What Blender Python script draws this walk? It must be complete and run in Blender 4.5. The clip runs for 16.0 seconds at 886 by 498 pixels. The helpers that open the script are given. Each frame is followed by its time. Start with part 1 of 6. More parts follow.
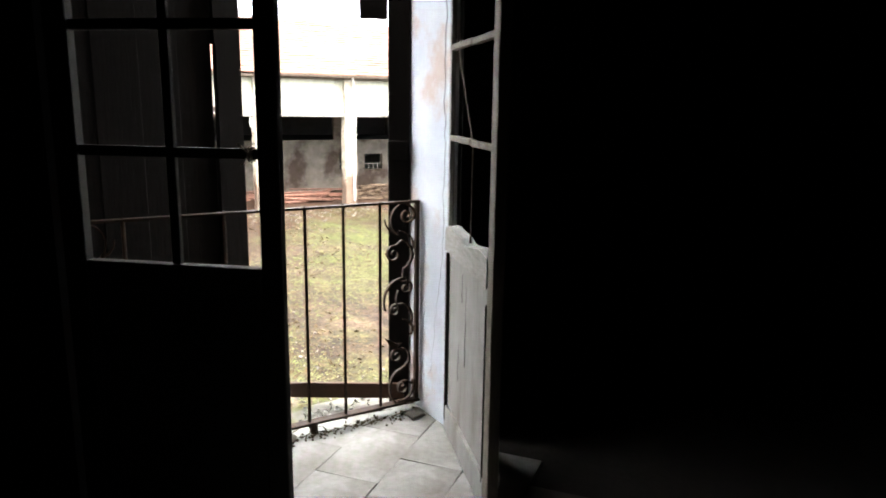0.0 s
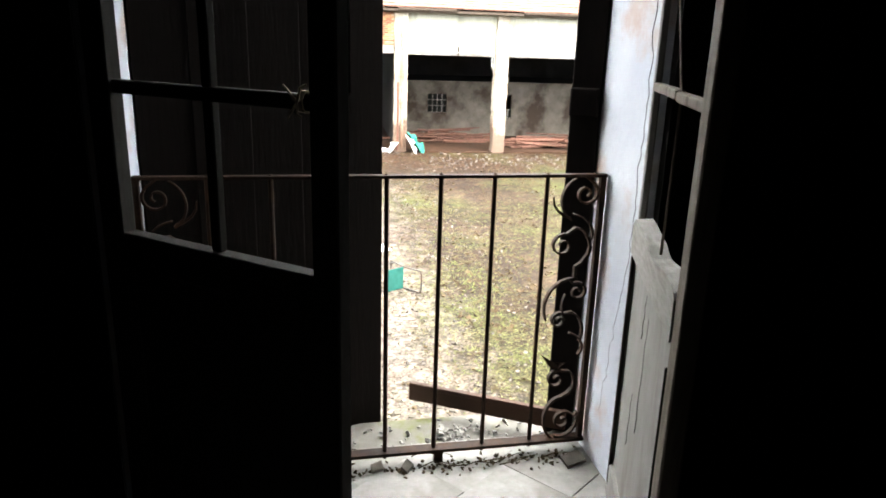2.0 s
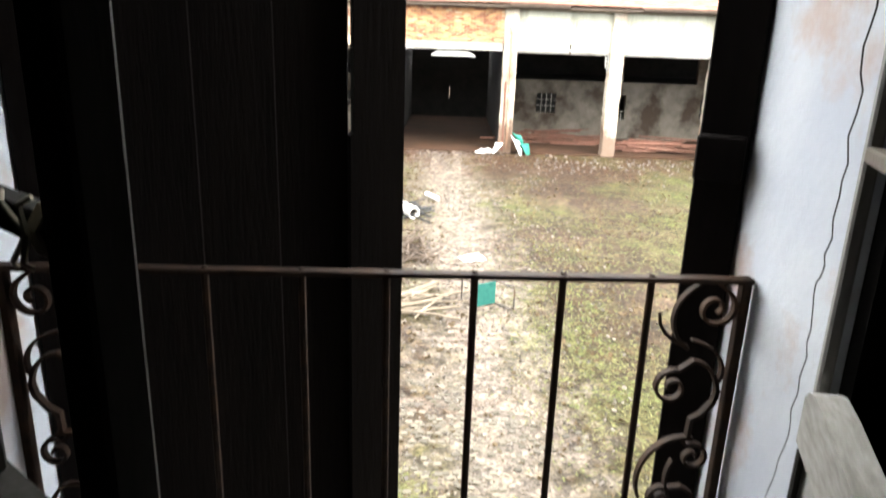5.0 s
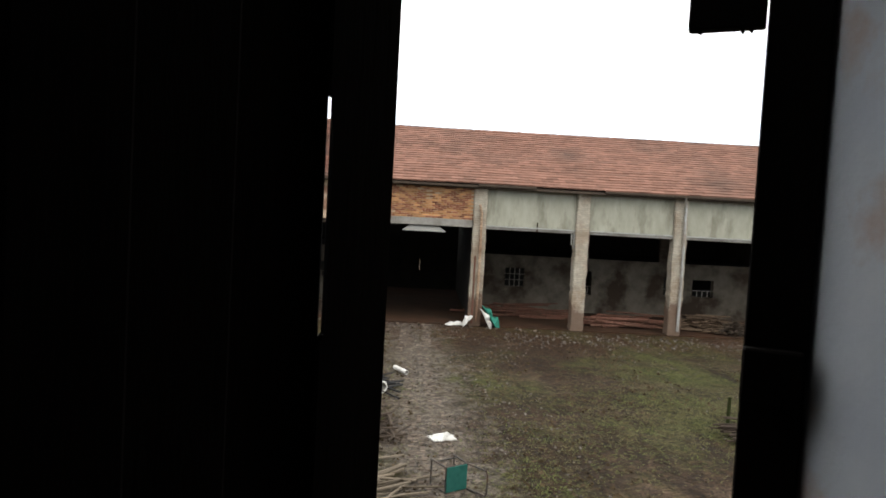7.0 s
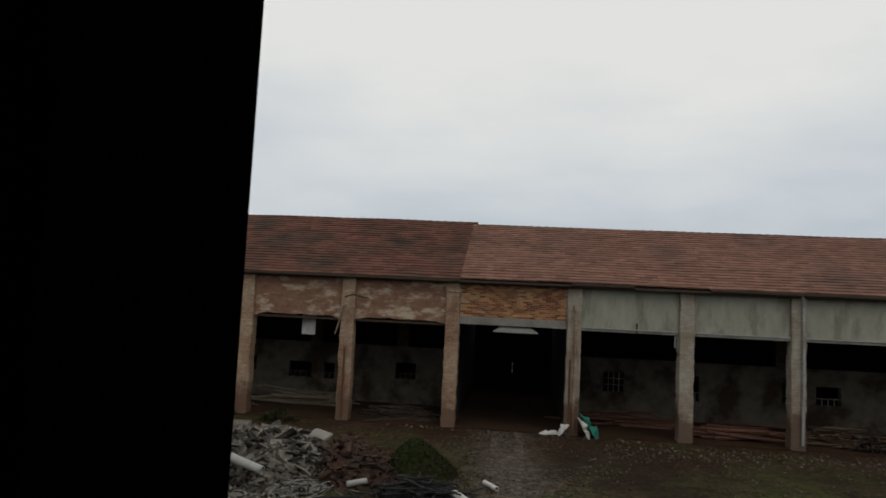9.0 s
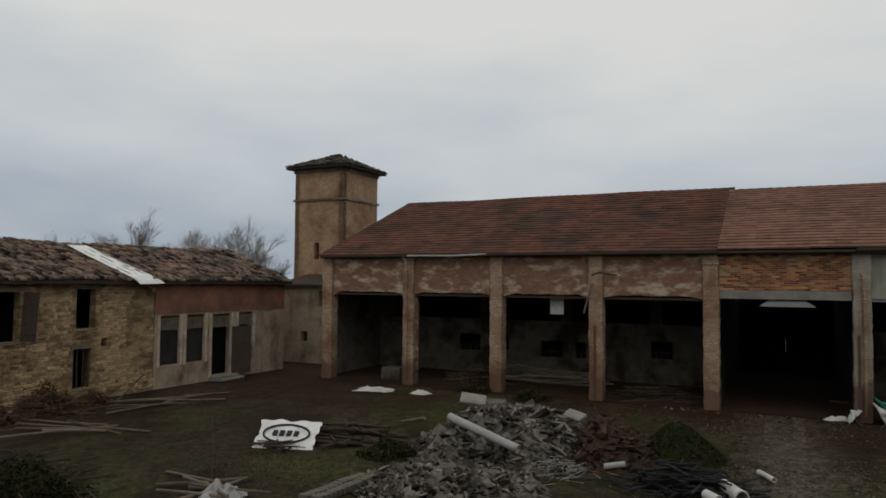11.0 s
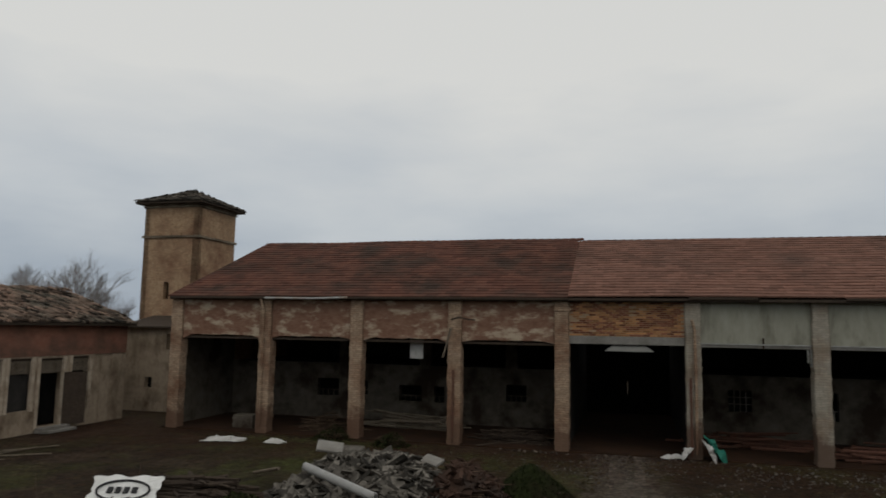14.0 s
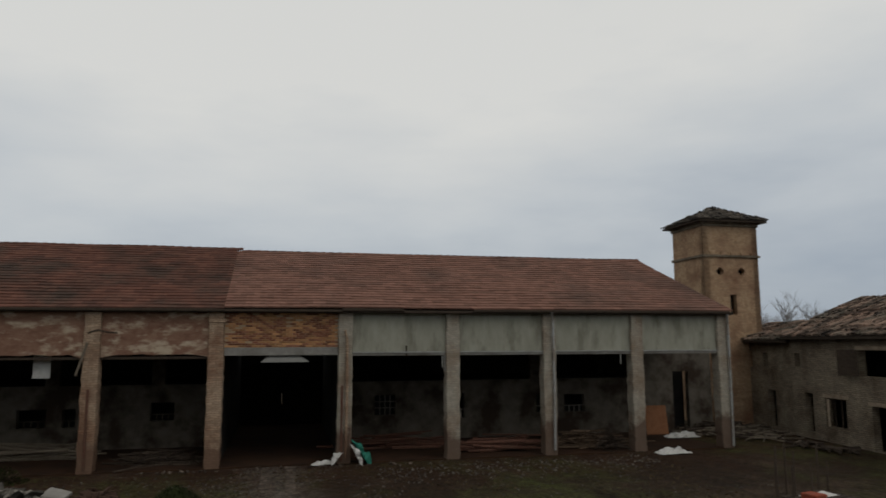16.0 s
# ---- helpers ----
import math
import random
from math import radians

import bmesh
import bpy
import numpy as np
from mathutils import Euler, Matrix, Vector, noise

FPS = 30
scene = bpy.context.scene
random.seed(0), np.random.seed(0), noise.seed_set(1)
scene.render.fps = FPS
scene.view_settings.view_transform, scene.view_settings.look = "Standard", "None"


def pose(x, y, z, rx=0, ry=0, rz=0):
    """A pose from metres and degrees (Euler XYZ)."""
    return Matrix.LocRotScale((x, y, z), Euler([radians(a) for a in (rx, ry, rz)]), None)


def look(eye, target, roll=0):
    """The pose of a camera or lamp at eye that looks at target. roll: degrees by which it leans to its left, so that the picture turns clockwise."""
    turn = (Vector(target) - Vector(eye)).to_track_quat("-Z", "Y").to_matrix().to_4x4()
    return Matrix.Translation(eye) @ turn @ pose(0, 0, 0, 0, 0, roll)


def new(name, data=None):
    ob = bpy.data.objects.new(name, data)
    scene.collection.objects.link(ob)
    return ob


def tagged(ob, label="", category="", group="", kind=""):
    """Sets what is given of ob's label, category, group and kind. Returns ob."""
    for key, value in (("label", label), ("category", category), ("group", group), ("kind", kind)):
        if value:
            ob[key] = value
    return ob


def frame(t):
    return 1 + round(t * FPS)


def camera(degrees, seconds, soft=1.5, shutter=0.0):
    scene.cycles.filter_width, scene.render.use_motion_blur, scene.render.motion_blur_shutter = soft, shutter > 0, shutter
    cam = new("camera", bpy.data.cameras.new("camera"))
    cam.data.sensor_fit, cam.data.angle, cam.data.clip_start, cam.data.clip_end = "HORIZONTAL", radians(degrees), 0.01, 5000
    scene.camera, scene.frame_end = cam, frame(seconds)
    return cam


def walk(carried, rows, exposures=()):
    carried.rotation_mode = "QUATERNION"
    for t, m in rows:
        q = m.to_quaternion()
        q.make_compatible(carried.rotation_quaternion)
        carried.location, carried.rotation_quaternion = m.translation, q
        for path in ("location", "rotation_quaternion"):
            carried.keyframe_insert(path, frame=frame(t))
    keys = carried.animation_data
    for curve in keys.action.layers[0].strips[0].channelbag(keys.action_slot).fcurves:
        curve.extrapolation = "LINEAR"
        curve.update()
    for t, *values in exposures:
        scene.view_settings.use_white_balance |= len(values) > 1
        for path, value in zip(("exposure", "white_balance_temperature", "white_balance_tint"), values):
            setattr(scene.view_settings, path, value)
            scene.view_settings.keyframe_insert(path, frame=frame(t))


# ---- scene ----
cam = camera(64.91, 16.0, soft=1.7, shutter=0.3)
PATH = [
    (0, (-1.503, -2.731, 4.512), (-0.489, -1.054, 4.113), 0.82),
    (0.5, (-1.419, -2.514, 4.496), (-0.499, -0.79, 4.069), 3.32),
    (1, (-1.26, -2.331, 4.502), (-0.444, -0.565, 4.036), 1.27),
    (1.5, (-1.041, -2.183, 4.501), (-0.517, -0.316, 4.012), 2.15),
    (2, (-0.937, -2.069, 4.484), (-0.549, -0.19, 3.919), 1.79),
    (2.5, (-0.874, -1.878, 4.477), (-0.541, -0.001, 3.873), 2.19),
    (3, (-0.826, -1.694, 4.481), (-0.419, 0.158, 3.847), 2.6),
    (3.5, (-0.783, -1.516, 4.446), (-0.419, 0.296, 3.683), 3.83),
    (4, (-0.665, -1.361, 4.446), (-0.416, 0.441, 3.614), 1.71),
    (4.5, (-0.627, -1.309, 4.461), (-0.501, 0.502, 3.621), 1.29),
    (5, (-0.645, -1.255, 4.529), (-0.553, 0.656, 3.946), 1.99),
    (5.2, (-0.647, -1.248, 4.553), (-0.568, 0.692, 4.073), 1.22),
    (7.3, (-0.675, -0.833, 4.552), (-0.506, 1.158, 4.491), 3.23),
    (7.5, (-0.65, -0.719, 4.569), (-0.535, 1.278, 4.541), 2.69),
    (8, (-0.554, -0.49, 4.617), (-0.546, 1.508, 4.702), 2.91),
    (8.5, (-0.504, -0.331, 4.622), (-0.578, 1.663, 4.751), 2.65),
    (9, (-0.514, -0.098, 4.618), (-0.630, 1.891, 4.788), 2.8),
    (9.5, (-0.532, 0.092, 4.605), (-0.740, 2.070, 4.810), 0.87),
    (10, (-0.491, 0.285, 4.596), (-0.98, 2.218, 4.755), -1.76),
    (10.2, (-0.481, 0.29, 4.594), (-1.096, 2.188, 4.735), -2.51),
    (12.3, (-0.496, 0.29, 4.571), (-1.388, 2.078, 4.655), 1.28),
    (12.5, (-0.491, 0.29, 4.581), (-1.389, 2.075, 4.676), 0.12),
    (13, (-0.481, 0.29, 4.601), (-1.236, 2.136, 4.748), 2.01),
    (13.5, (-0.503, 0.29, 4.613), (-1.036, 2.208, 4.805), -0.05),
    (14, (-0.509, 0.29, 4.623), (-0.924, 2.234, 4.844), 0.95),
    (14.5, (-0.523, 0.29, 4.625), (-0.695, 2.271, 4.837), 1.14),
    (15, (-0.511, 0.29, 4.603), (-0.41, 2.275, 4.826), 0.98),
    (15.5, (-0.497, 0.29, 4.6), (-0.15, 2.243, 4.858), 0.57),
    (16, (-0.518, 0.29, 4.59), (0.015, 2.2, 4.851), -0.16),
]
EXPOSURE = [(0.0, 4.4), (1.5, 4.32), (2.5, 4.2), (3.5, 4.12), (4.5, 4.08), (5.2, 3.98), (6.2, 2.2), (7.3, 1.12), (7.6, 0.62), (8.0, 0.08), (8.3, -0.1), (9.0, -0.3), (10.2, -0.42), (12.5, -0.5), (16.0, -0.5)]
walk(cam, [(t, look(e, g, r)) for t, e, g, r in PATH], EXPOSURE)

# ---- daylight: thick overcast, a weak wide sun behind the cloud ----
SUN_EL, SUN_AZ = radians(48), radians(150)
world = bpy.data.worlds.new("sky")
scene.world = world
world.use_nodes = True
wn, wl = world.node_tree.nodes, world.node_tree.links
wn.clear()
w_out = wn.new("ShaderNodeOutputWorld")
w_bg = wn.new("ShaderNodeBackground")
w_sky = wn.new("ShaderNodeTexSky")
w_sky.sky_type = 'NISHITA'
w_sky.sun_disc = False
w_sky.sun_elevation, w_sky.sun_rotation = SUN_EL, SUN_AZ
w_tc = wn.new("ShaderNodeTexCoord")
w_map = wn.new("ShaderNodeMapping")
w_map.inputs["Scale"].default_value = (1.3, 1.3, 4.2)
w_noise = wn.new("ShaderNodeTexNoise")
w_noise.inputs["Scale"].default_value = 1.7
w_noise.inputs["Detail"].default_value = 5
w_noise.inputs["Roughness"].default_value = 0.5
w_sep = wn.new("ShaderNodeSeparateXYZ")
w_up = wn.new("ShaderNodeMapRange")
w_up.inputs["From Min"].default_value, w_up.inputs["From Max"].default_value = 0.02, 0.42
w_add = wn.new("ShaderNodeMath")
w_add.operation = 'MULTIPLY_ADD'
w_add.inputs[1].default_value, w_add.inputs[2].default_value = 1.1, -0.42
w_sum = wn.new("ShaderNodeMath")
w_sum.operation = 'ADD'
w_ramp = wn.new("ShaderNodeValToRGB")
w_ramp.color_ramp.elements[0].position, w_ramp.color_ramp.elements[0].color = 0.12, (0.47, 0.54, 0.63, 1)
w_ramp.color_ramp.elements[1].position, w_ramp.color_ramp.elements[1].color = 0.95, (0.985, 0.985, 0.95, 1)
e = w_ramp.color_ramp.elements.new(0.5)
e.color = (0.74, 0.785, 0.82, 1)
w_scale = wn.new("ShaderNodeMixRGB")
w_scale.blend_type = 'MULTIPLY'
w_scale.inputs[0].default_value = 1.0
w_scale.inputs[2].default_value = (0.1, 0.1, 0.1, 1)
w_mix = wn.new("ShaderNodeMixRGB")
w_mix.inputs[0].default_value = 0.93
wl.new(w_tc.outputs["Generated"], w_map.inputs["Vector"])
wl.new(w_map.outputs["Vector"], w_noise.inputs["Vector"])
wl.new(w_tc.outputs["Generated"], w_sep.inputs[0])
wl.new(w_sep.outputs["Z"], w_up.inputs["Value"])
wl.new(w_noise.outputs["Fac"], w_add.inputs[0])
wl.new(w_add.outputs[0], w_sum.inputs[0])
wl.new(w_up.outputs[0], w_sum.inputs[1])
wl.new(w_sum.outputs[0], w_ramp.inputs["Fac"])
wl.new(w_sky.outputs["Color"], w_scale.inputs[1])
wl.new(w_scale.outputs[0], w_mix.inputs[1])
wl.new(w_ramp.outputs["Color"], w_mix.inputs[2])
wl.new(w_mix.outputs[0], w_bg.inputs["Color"])
w_bg.inputs["Strength"].default_value = 1.0
wl.new(w_bg.outputs[0], w_out.inputs["Surface"])
sun = new("sun", bpy.data.lights.new("sun", 'SUN'))
sun.data.energy, sun.data.angle, sun.data.color = 0.5, radians(40), (1.0, 0.97, 0.92)
sun.matrix_world = look((math.sin(SUN_AZ) * 30, math.cos(SUN_AZ) * 30, 30 * math.tan(SUN_EL)), (0, 0, 0))


# ---- materials ----
def surf(name, c1, c2, scale=6.0, rough=0.85, bump=0.3, c3=None, big=0.6, cover=0.5, metal=0.0, island=0.0, obj=0.0, dist=0.01, stretch=(1, 1, 1), soft=0.12, spec=0.12):
    """Two colours in a grain, a third in large uneven stains, relief from the grain; island and obj vary single pieces."""
    m = bpy.data.materials.new(name)
    m.use_nodes = True
    n, l = m.node_tree.nodes, m.node_tree.links
    bsdf = n["Principled BSDF"]
    bsdf.inputs["Metallic"].default_value = metal
    bsdf.inputs["Specular IOR Level"].default_value = spec
    tc = n.new("ShaderNodeTexCoord")
    mp = n.new("ShaderNodeMapping")
    mp.inputs["Scale"].default_value = stretch
    l.new(tc.outputs["Object"], mp.inputs["Vector"])
    a = n.new("ShaderNodeTexNoise")
    a.inputs["Scale"].default_value, a.inputs["Detail"].default_value, a.inputs["Roughness"].default_value = scale, 6, 0.65
    l.new(mp.outputs["Vector"], a.inputs["Vector"])
    ra = n.new("ShaderNodeMapRange")
    ra.inputs["From Min"].default_value, ra.inputs["From Max"].default_value = 0.33, 0.67
    l.new(a.outputs["Fac"], ra.inputs["Value"])
    mix = n.new("ShaderNodeMixRGB")
    mix.inputs[1].default_value, mix.inputs[2].default_value = (*c1, 1), (*c2, 1)
    l.new(ra.outputs[0], mix.inputs[0])
    col = mix.outputs[0]
    if c3:
        b = n.new("ShaderNodeTexNoise")
        b.inputs["Scale"].default_value, b.inputs["Detail"].default_value, b.inputs["Roughness"].default_value = big, 7, 0.62
        l.new(mp.outputs["Vector"], b.inputs["Vector"])
        rb = n.new("ShaderNodeMapRange")
        rb.inputs["From Min"].default_value, rb.inputs["From Max"].default_value = 1 - cover - soft + 0.0, 1 - cover + soft
        l.new(b.outputs["Fac"], rb.inputs["Value"])
        mx = n.new("ShaderNodeMixRGB")
        mx.inputs[2].default_value = (*c3, 1)
        l.new(rb.outputs[0], mx.inputs[0])
        l.new(col, mx.inputs[1])
        col = mx.outputs[0]
    for amount, node, out in ((island, "ShaderNodeNewGeometry", "Random Per Island"), (obj, "ShaderNodeObjectInfo", "Random")):
        if amount:
            g = n.new(node)
            mr = n.new("ShaderNodeMapRange")
            mr.inputs["To Min"].default_value, mr.inputs["To Max"].default_value = 1 - amount, 1 + amount
            l.new(g.outputs[out], mr.inputs["Value"])
            mm = n.new("ShaderNodeMixRGB")
            mm.blend_type = 'MULTIPLY'
            mm.inputs[0].default_value = 1
            l.new(col, mm.inputs[1])
            l.new(mr.outputs[0], mm.inputs[2])
            col = mm.outputs[0]
    l.new(col, bsdf.inputs["Base Color"])
    rr = n.new("ShaderNodeMapRange")
    rr.inputs["To Min"].default_value, rr.inputs["To Max"].default_value = max(0.05, rough - 0.12), min(1, rough + 0.1)
    l.new(a.outputs["Fac"], rr.inputs["Value"])
    l.new(rr.outputs[0], bsdf.inputs["Roughness"])
    if bump:
        bp = n.new("ShaderNodeBump")
        bp.inputs["Strength"].default_value, bp.inputs["Distance"].default_value = bump, dist
        l.new(a.outputs["Fac"], bp.inputs["Height"])
        l.new(bp.outputs[0], bsdf.inputs["Normal"])
    return m


def brickwork(name, c1, c2, mortar, c3, cover, w=0.26, h=0.075, big=0.7, bite=0.55):
    """Old brick or rubble masonry under patchy plaster, laid along the local x or y and z."""
    m = surf(name, c1, c2, 5.0, 0.92, 0.0, c3, big, cover)
    n, l = m.node_tree.nodes, m.node_tree.links
    bsdf = n["Principled BSDF"]
    tc = n.new("ShaderNodeTexCoord")
    sp = n.new("ShaderNodeSeparateXYZ")
    l.new(tc.outputs["Object"], sp.inputs[0])
    ad = n.new("ShaderNodeMath")
    l.new(sp.outputs["X"], ad.inputs[0])
    l.new(sp.outputs["Y"], ad.inputs[1])
    cb = n.new("ShaderNodeCombineXYZ")
    l.new(ad.outputs[0], cb.inputs[0])
    l.new(sp.outputs["Z"], cb.inputs[1])
    wob = n.new("ShaderNodeTexNoise")
    wob.inputs["Scale"].default_value = 2.3
    l.new(tc.outputs["Object"], wob.inputs["Vector"])
    vm = n.new("ShaderNodeMixRGB")
    vm.blend_type = 'ADD'
    vm.inputs[0].default_value = 0.16
    l.new(cb.outputs[0], vm.inputs[1])
    l.new(wob.outputs["Color"], vm.inputs[2])
    br = n.new("ShaderNodeTexBrick")
    br.inputs["Color1"].default_value, br.inputs["Color2"].default_value = (0.72, 0.72, 0.72, 1), (1.2, 1.15, 1.1, 1)
    br.inputs["Mortar"].default_value = (*mortar, 1)
    br.inputs["Scale"].default_value = 1.0
    br.inputs["Brick Width"].default_value, br.inputs["Row Height"].default_value = w, h
    br.inputs["Mortar Size"].default_value = 0.012
    br.inputs["Bias"].default_value = 0.0
    l.new(vm.outputs[0], br.inputs["Vector"])
    old = bsdf.inputs["Base Color"].links[0].from_socket
    mu = n.new("ShaderNodeMixRGB")
    mu.blend_type = 'MULTIPLY'
    mu.inputs[0].default_value = bite
    l.new(old, mu.inputs[1])
    l.new(br.outputs["Color"], mu.inputs[2])
    l.new(mu.outputs[0], bsdf.inputs["Base Color"])
    bp = n.new("ShaderNodeBump")
    bp.inputs["Strength"].default_value, bp.inputs["Distance"].default_value = 0.6, 0.015
    bp.invert = True
    l.new(br.outputs["Fac"], bp.inputs["Height"])
    l.new(bp.outputs[0], bsdf.inputs["Normal"])
    return m


M_IRON = surf("rusty wrought iron", (0.0126, 0.0090, 0.0078), (0.0306, 0.0186, 0.0126), 40, 0.75, 0.4, (0.0468, 0.0252, 0.0144), 9, 0.42, 0.25, dist=0.002)
M_WOODGREY = surf("weathered grey door paint", (0.205, 0.200, 0.188), (0.262, 0.256, 0.243), 9, 0.75, 0.25, (0.150, 0.136, 0.118), 2.2, 0.36, stretch=(3, 3, 0.9), dist=0.003, soft=0.12)
# Shaded copy of the grey door paint, for the leaf turned from the window.
M_LEAFSHADED = surf("grey door paint, shaded copy", (0.0206, 0.0195, 0.0175), (0.0329, 0.0309, 0.0278), 14, 0.85, 0.4, (0.0144, 0.0123, 0.0103), 5, 0.36, stretch=(6, 6, 0.8), dist=0.003, spec=0.15)
M_WOODRAW = surf("bare weathered wood", (0.118, 0.099, 0.081), (0.180, 0.158, 0.132), 18, 0.8, 0.5, (0.062, 0.046, 0.034), 4, 0.35, stretch=(6, 6, 0.7), dist=0.003)
M_WOODBARE = surf("bare grey splintered wood", (0.215, 0.205, 0.19), (0.31, 0.30, 0.28), 16, 0.85, 0.6, (0.14, 0.13, 0.115), 3, 0.36, stretch=(1.2, 6, 6), dist=0.004)
# Dark brown wood taken near black; its unlit inner side is in the colour.
M_SHUTTER = surf("dark brown shutter wood set near black", (0.0036, 0.0026, 0.0022), (0.0066, 0.0047, 0.0038), 16, 0.9, 0.5, (0.0026, 0.0020, 0.0017), 3, 0.4, stretch=(5, 5, 0.5), dist=0.003, spec=0.08)
M_PLANKBROWN = surf("brown painted batten", (0.0430, 0.0225, 0.0150), (0.0640, 0.0340, 0.0225), 16, 0.7, 0.4, (0.0270, 0.0165, 0.0115), 4, 0.4, dist=0.003)
M_REVEAL = surf("limewashed reveal plaster", (0.4800, 0.5120, 0.5760), (0.5760, 0.6000, 0.6320), 3, 0.92, 0.7, (0.4800, 0.4000, 0.3680), 2.6, 0.44, dist=0.008, soft=0.05)
# Plaster set near black: the room's lack of light is put in its colour.
M_ROOM = surf("room plaster with unlit dark in colour", (0.0060, 0.0060, 0.0052), (0.0100, 0.0092, 0.0082), 3, 0.95, 0.3, (0.0044, 0.0040, 0.0040), 0.8, 0.45)
M_FLOOR = surf("dusty floor slabs", (0.2080, 0.2040, 0.1920), (0.3200, 0.3120, 0.2960), 11, 0.92, 0.5, (0.1520, 0.1400, 0.1240), 3.2, 0.44, obj=0.06, dist=0.004)
# Near-black bed shows between slabs and carries the unlit room's shade as colour.
M_JOINT = surf("floor bed with unlit dark in colour", (0.020, 0.018, 0.016), (0.034, 0.030, 0.026), 12, 0.95, 0.4, (0.014, 0.012, 0.011), 1.5, 0.4)
M_SILL = surf("mossy sill stone", (0.112, 0.106, 0.092), (0.168, 0.159, 0.142), 10, 0.9, 0.6, (0.085, 0.090, 0.030), 5, 0.40, dist=0.008, soft=0.07)
M_STONEBIT = surf("crumbled plaster", (0.1960, 0.1904, 0.1736), (0.3080, 0.2968, 0.2744), 14, 0.9, 0.4, island=0.3)
M_DEADLEAF = surf("dead leaves and dirt", (0.0272, 0.0204, 0.0119), (0.0612, 0.0425, 0.0229), 14, 0.9, 0.4, island=0.35)
M_FACADE = surf("old house render", (0.252, 0.210, 0.154), (0.322, 0.280, 0.217), 4, 0.92, 0.4, (0.196, 0.154, 0.112), 0.5, 0.42)
M_BANDRED = surf("peeling red limewash", (0.155, 0.080, 0.054), (0.235, 0.140, 0.096), 5, 0.92, 0.4, (0.42, 0.34, 0.25), 1.6, 0.43, stretch=(0.7, 1, 1.5), soft=0.06)
M_BANDGREEN = surf("pale grey green render", (0.235, 0.232, 0.185), (0.310, 0.305, 0.250), 2.5, 0.9, 0.3, (0.155, 0.145, 0.112), 0.9, 0.42, stretch=(1.4, 1, 0.5), soft=0.08)
M_CONCRETE = surf("stained concrete", (0.1836, 0.1728, 0.1566), (0.2430, 0.2322, 0.2106), 6, 0.9, 0.35, (0.1242, 0.1134, 0.0972), 0.9, 0.4)
M_BACKWALL = surf("dark grey stained plaster", (0.088, 0.076, 0.061), (0.138, 0.121, 0.098), 2.2, 0.93, 0.5, (0.042, 0.030, 0.022), 0.6, 0.46, soft=0.07)
# Shade of lofts, passage and openings is carried by this near-black colour.
M_DARKIN = surf("unlit inside, shade in the colour", (0.021, 0.019, 0.018), (0.036, 0.033, 0.030), 2, 0.95, 0.2, (0.012, 0.012, 0.012), 0.6, 0.4)
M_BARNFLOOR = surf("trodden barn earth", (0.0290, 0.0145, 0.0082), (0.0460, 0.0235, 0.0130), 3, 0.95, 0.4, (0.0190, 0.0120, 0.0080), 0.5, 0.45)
M_TILE = surf("red brown roof tile", (0.132, 0.066, 0.047), (0.190, 0.100, 0.074), 3, 0.88, 0.3, (0.082, 0.052, 0.041), 0.25, 0.42, island=0.2)
M_TILEOLD = surf("darker weathered roof tile", (0.085, 0.036, 0.025), (0.125, 0.055, 0.038), 3, 0.9, 0.3, (0.050, 0.032, 0.024), 0.5, 0.46, island=0.24)
M_COPPI = surf("lichened barrel tile", (0.105, 0.068, 0.050), (0.190, 0.130, 0.098), 3, 0.92, 0.3, (0.064, 0.058, 0.046), 0.8, 0.48, island=0.9)
M_BRICKRED = surf("dark red brick", (0.21, 0.085, 0.05), (0.28, 0.12, 0.075), 9, 0.92, 0.4, (0.15, 0.07, 0.045), 1.2, 0.45, obj=0.35)
M_BRICK = surf("yellow red brick", (0.38, 0.19, 0.085), (0.48, 0.29, 0.135), 9, 0.92, 0.4, (0.30, 0.12, 0.065), 2.0, 0.42, obj=0.4)
M_MORTAR = surf("lime mortar", (0.34, 0.25, 0.16), (0.42, 0.32, 0.22), 8, 0.95, 0.3)


def pillar_skin(name, c1, c2, c3, low, top, bite):
    """Limewashed brick, the wash fallen from the damp lower bricks with a ragged upper edge."""
    m = brickwork(name, c1, c2, (0.55, 0.5, 0.45), c3, 0.44, 0.25, 0.085, 0.9, bite=bite)
    n, l = m.node_tree.nodes, m.node_tree.links
    c_b = n["Principled BSDF"]
    c_tc = n.new("ShaderNodeTexCoord")
    c_x = n.new("ShaderNodeSeparateXYZ")
    l.new(c_tc.outputs["Object"], c_x.inputs[0])
    c_n = n.new("ShaderNodeTexNoise")
    c_n.inputs["Scale"].default_value, c_n.inputs["Detail"].default_value, c_n.inputs["Roughness"].default_value = 1.1, 8, 0.7
    l.new(c_tc.outputs["Object"], c_n.inputs["Vector"])
    c_a = n.new("ShaderNodeMath")
    c_a.operation = 'MULTIPLY_ADD'
    c_a.inputs[1].default_value = 3.0
    l.new(c_n.outputs["Fac"], c_a.inputs[0])
    l.new(c_x.outputs["Z"], c_a.inputs[2])
    c_r = n.new("ShaderNodeMapRange")
    c_r.inputs["From Min"].default_value, c_r.inputs["From Max"].default_value, c_r.inputs["To Min"].default_value, c_r.inputs["To Max"].default_value = top, top + .5, .85, 0
    l.new(c_a.outputs[0], c_r.inputs["Value"])
    c_m = n.new("ShaderNodeMixRGB")
    c_m.inputs[2].default_value = (*low, 1)
    l.new(c_r.outputs[0], c_m.inputs[0])
    l.new(c_b.inputs["Base Color"].links[0].from_socket, c_m.inputs[1])
    l.new(c_m.outputs[0], c_b.inputs["Base Color"])
    return m


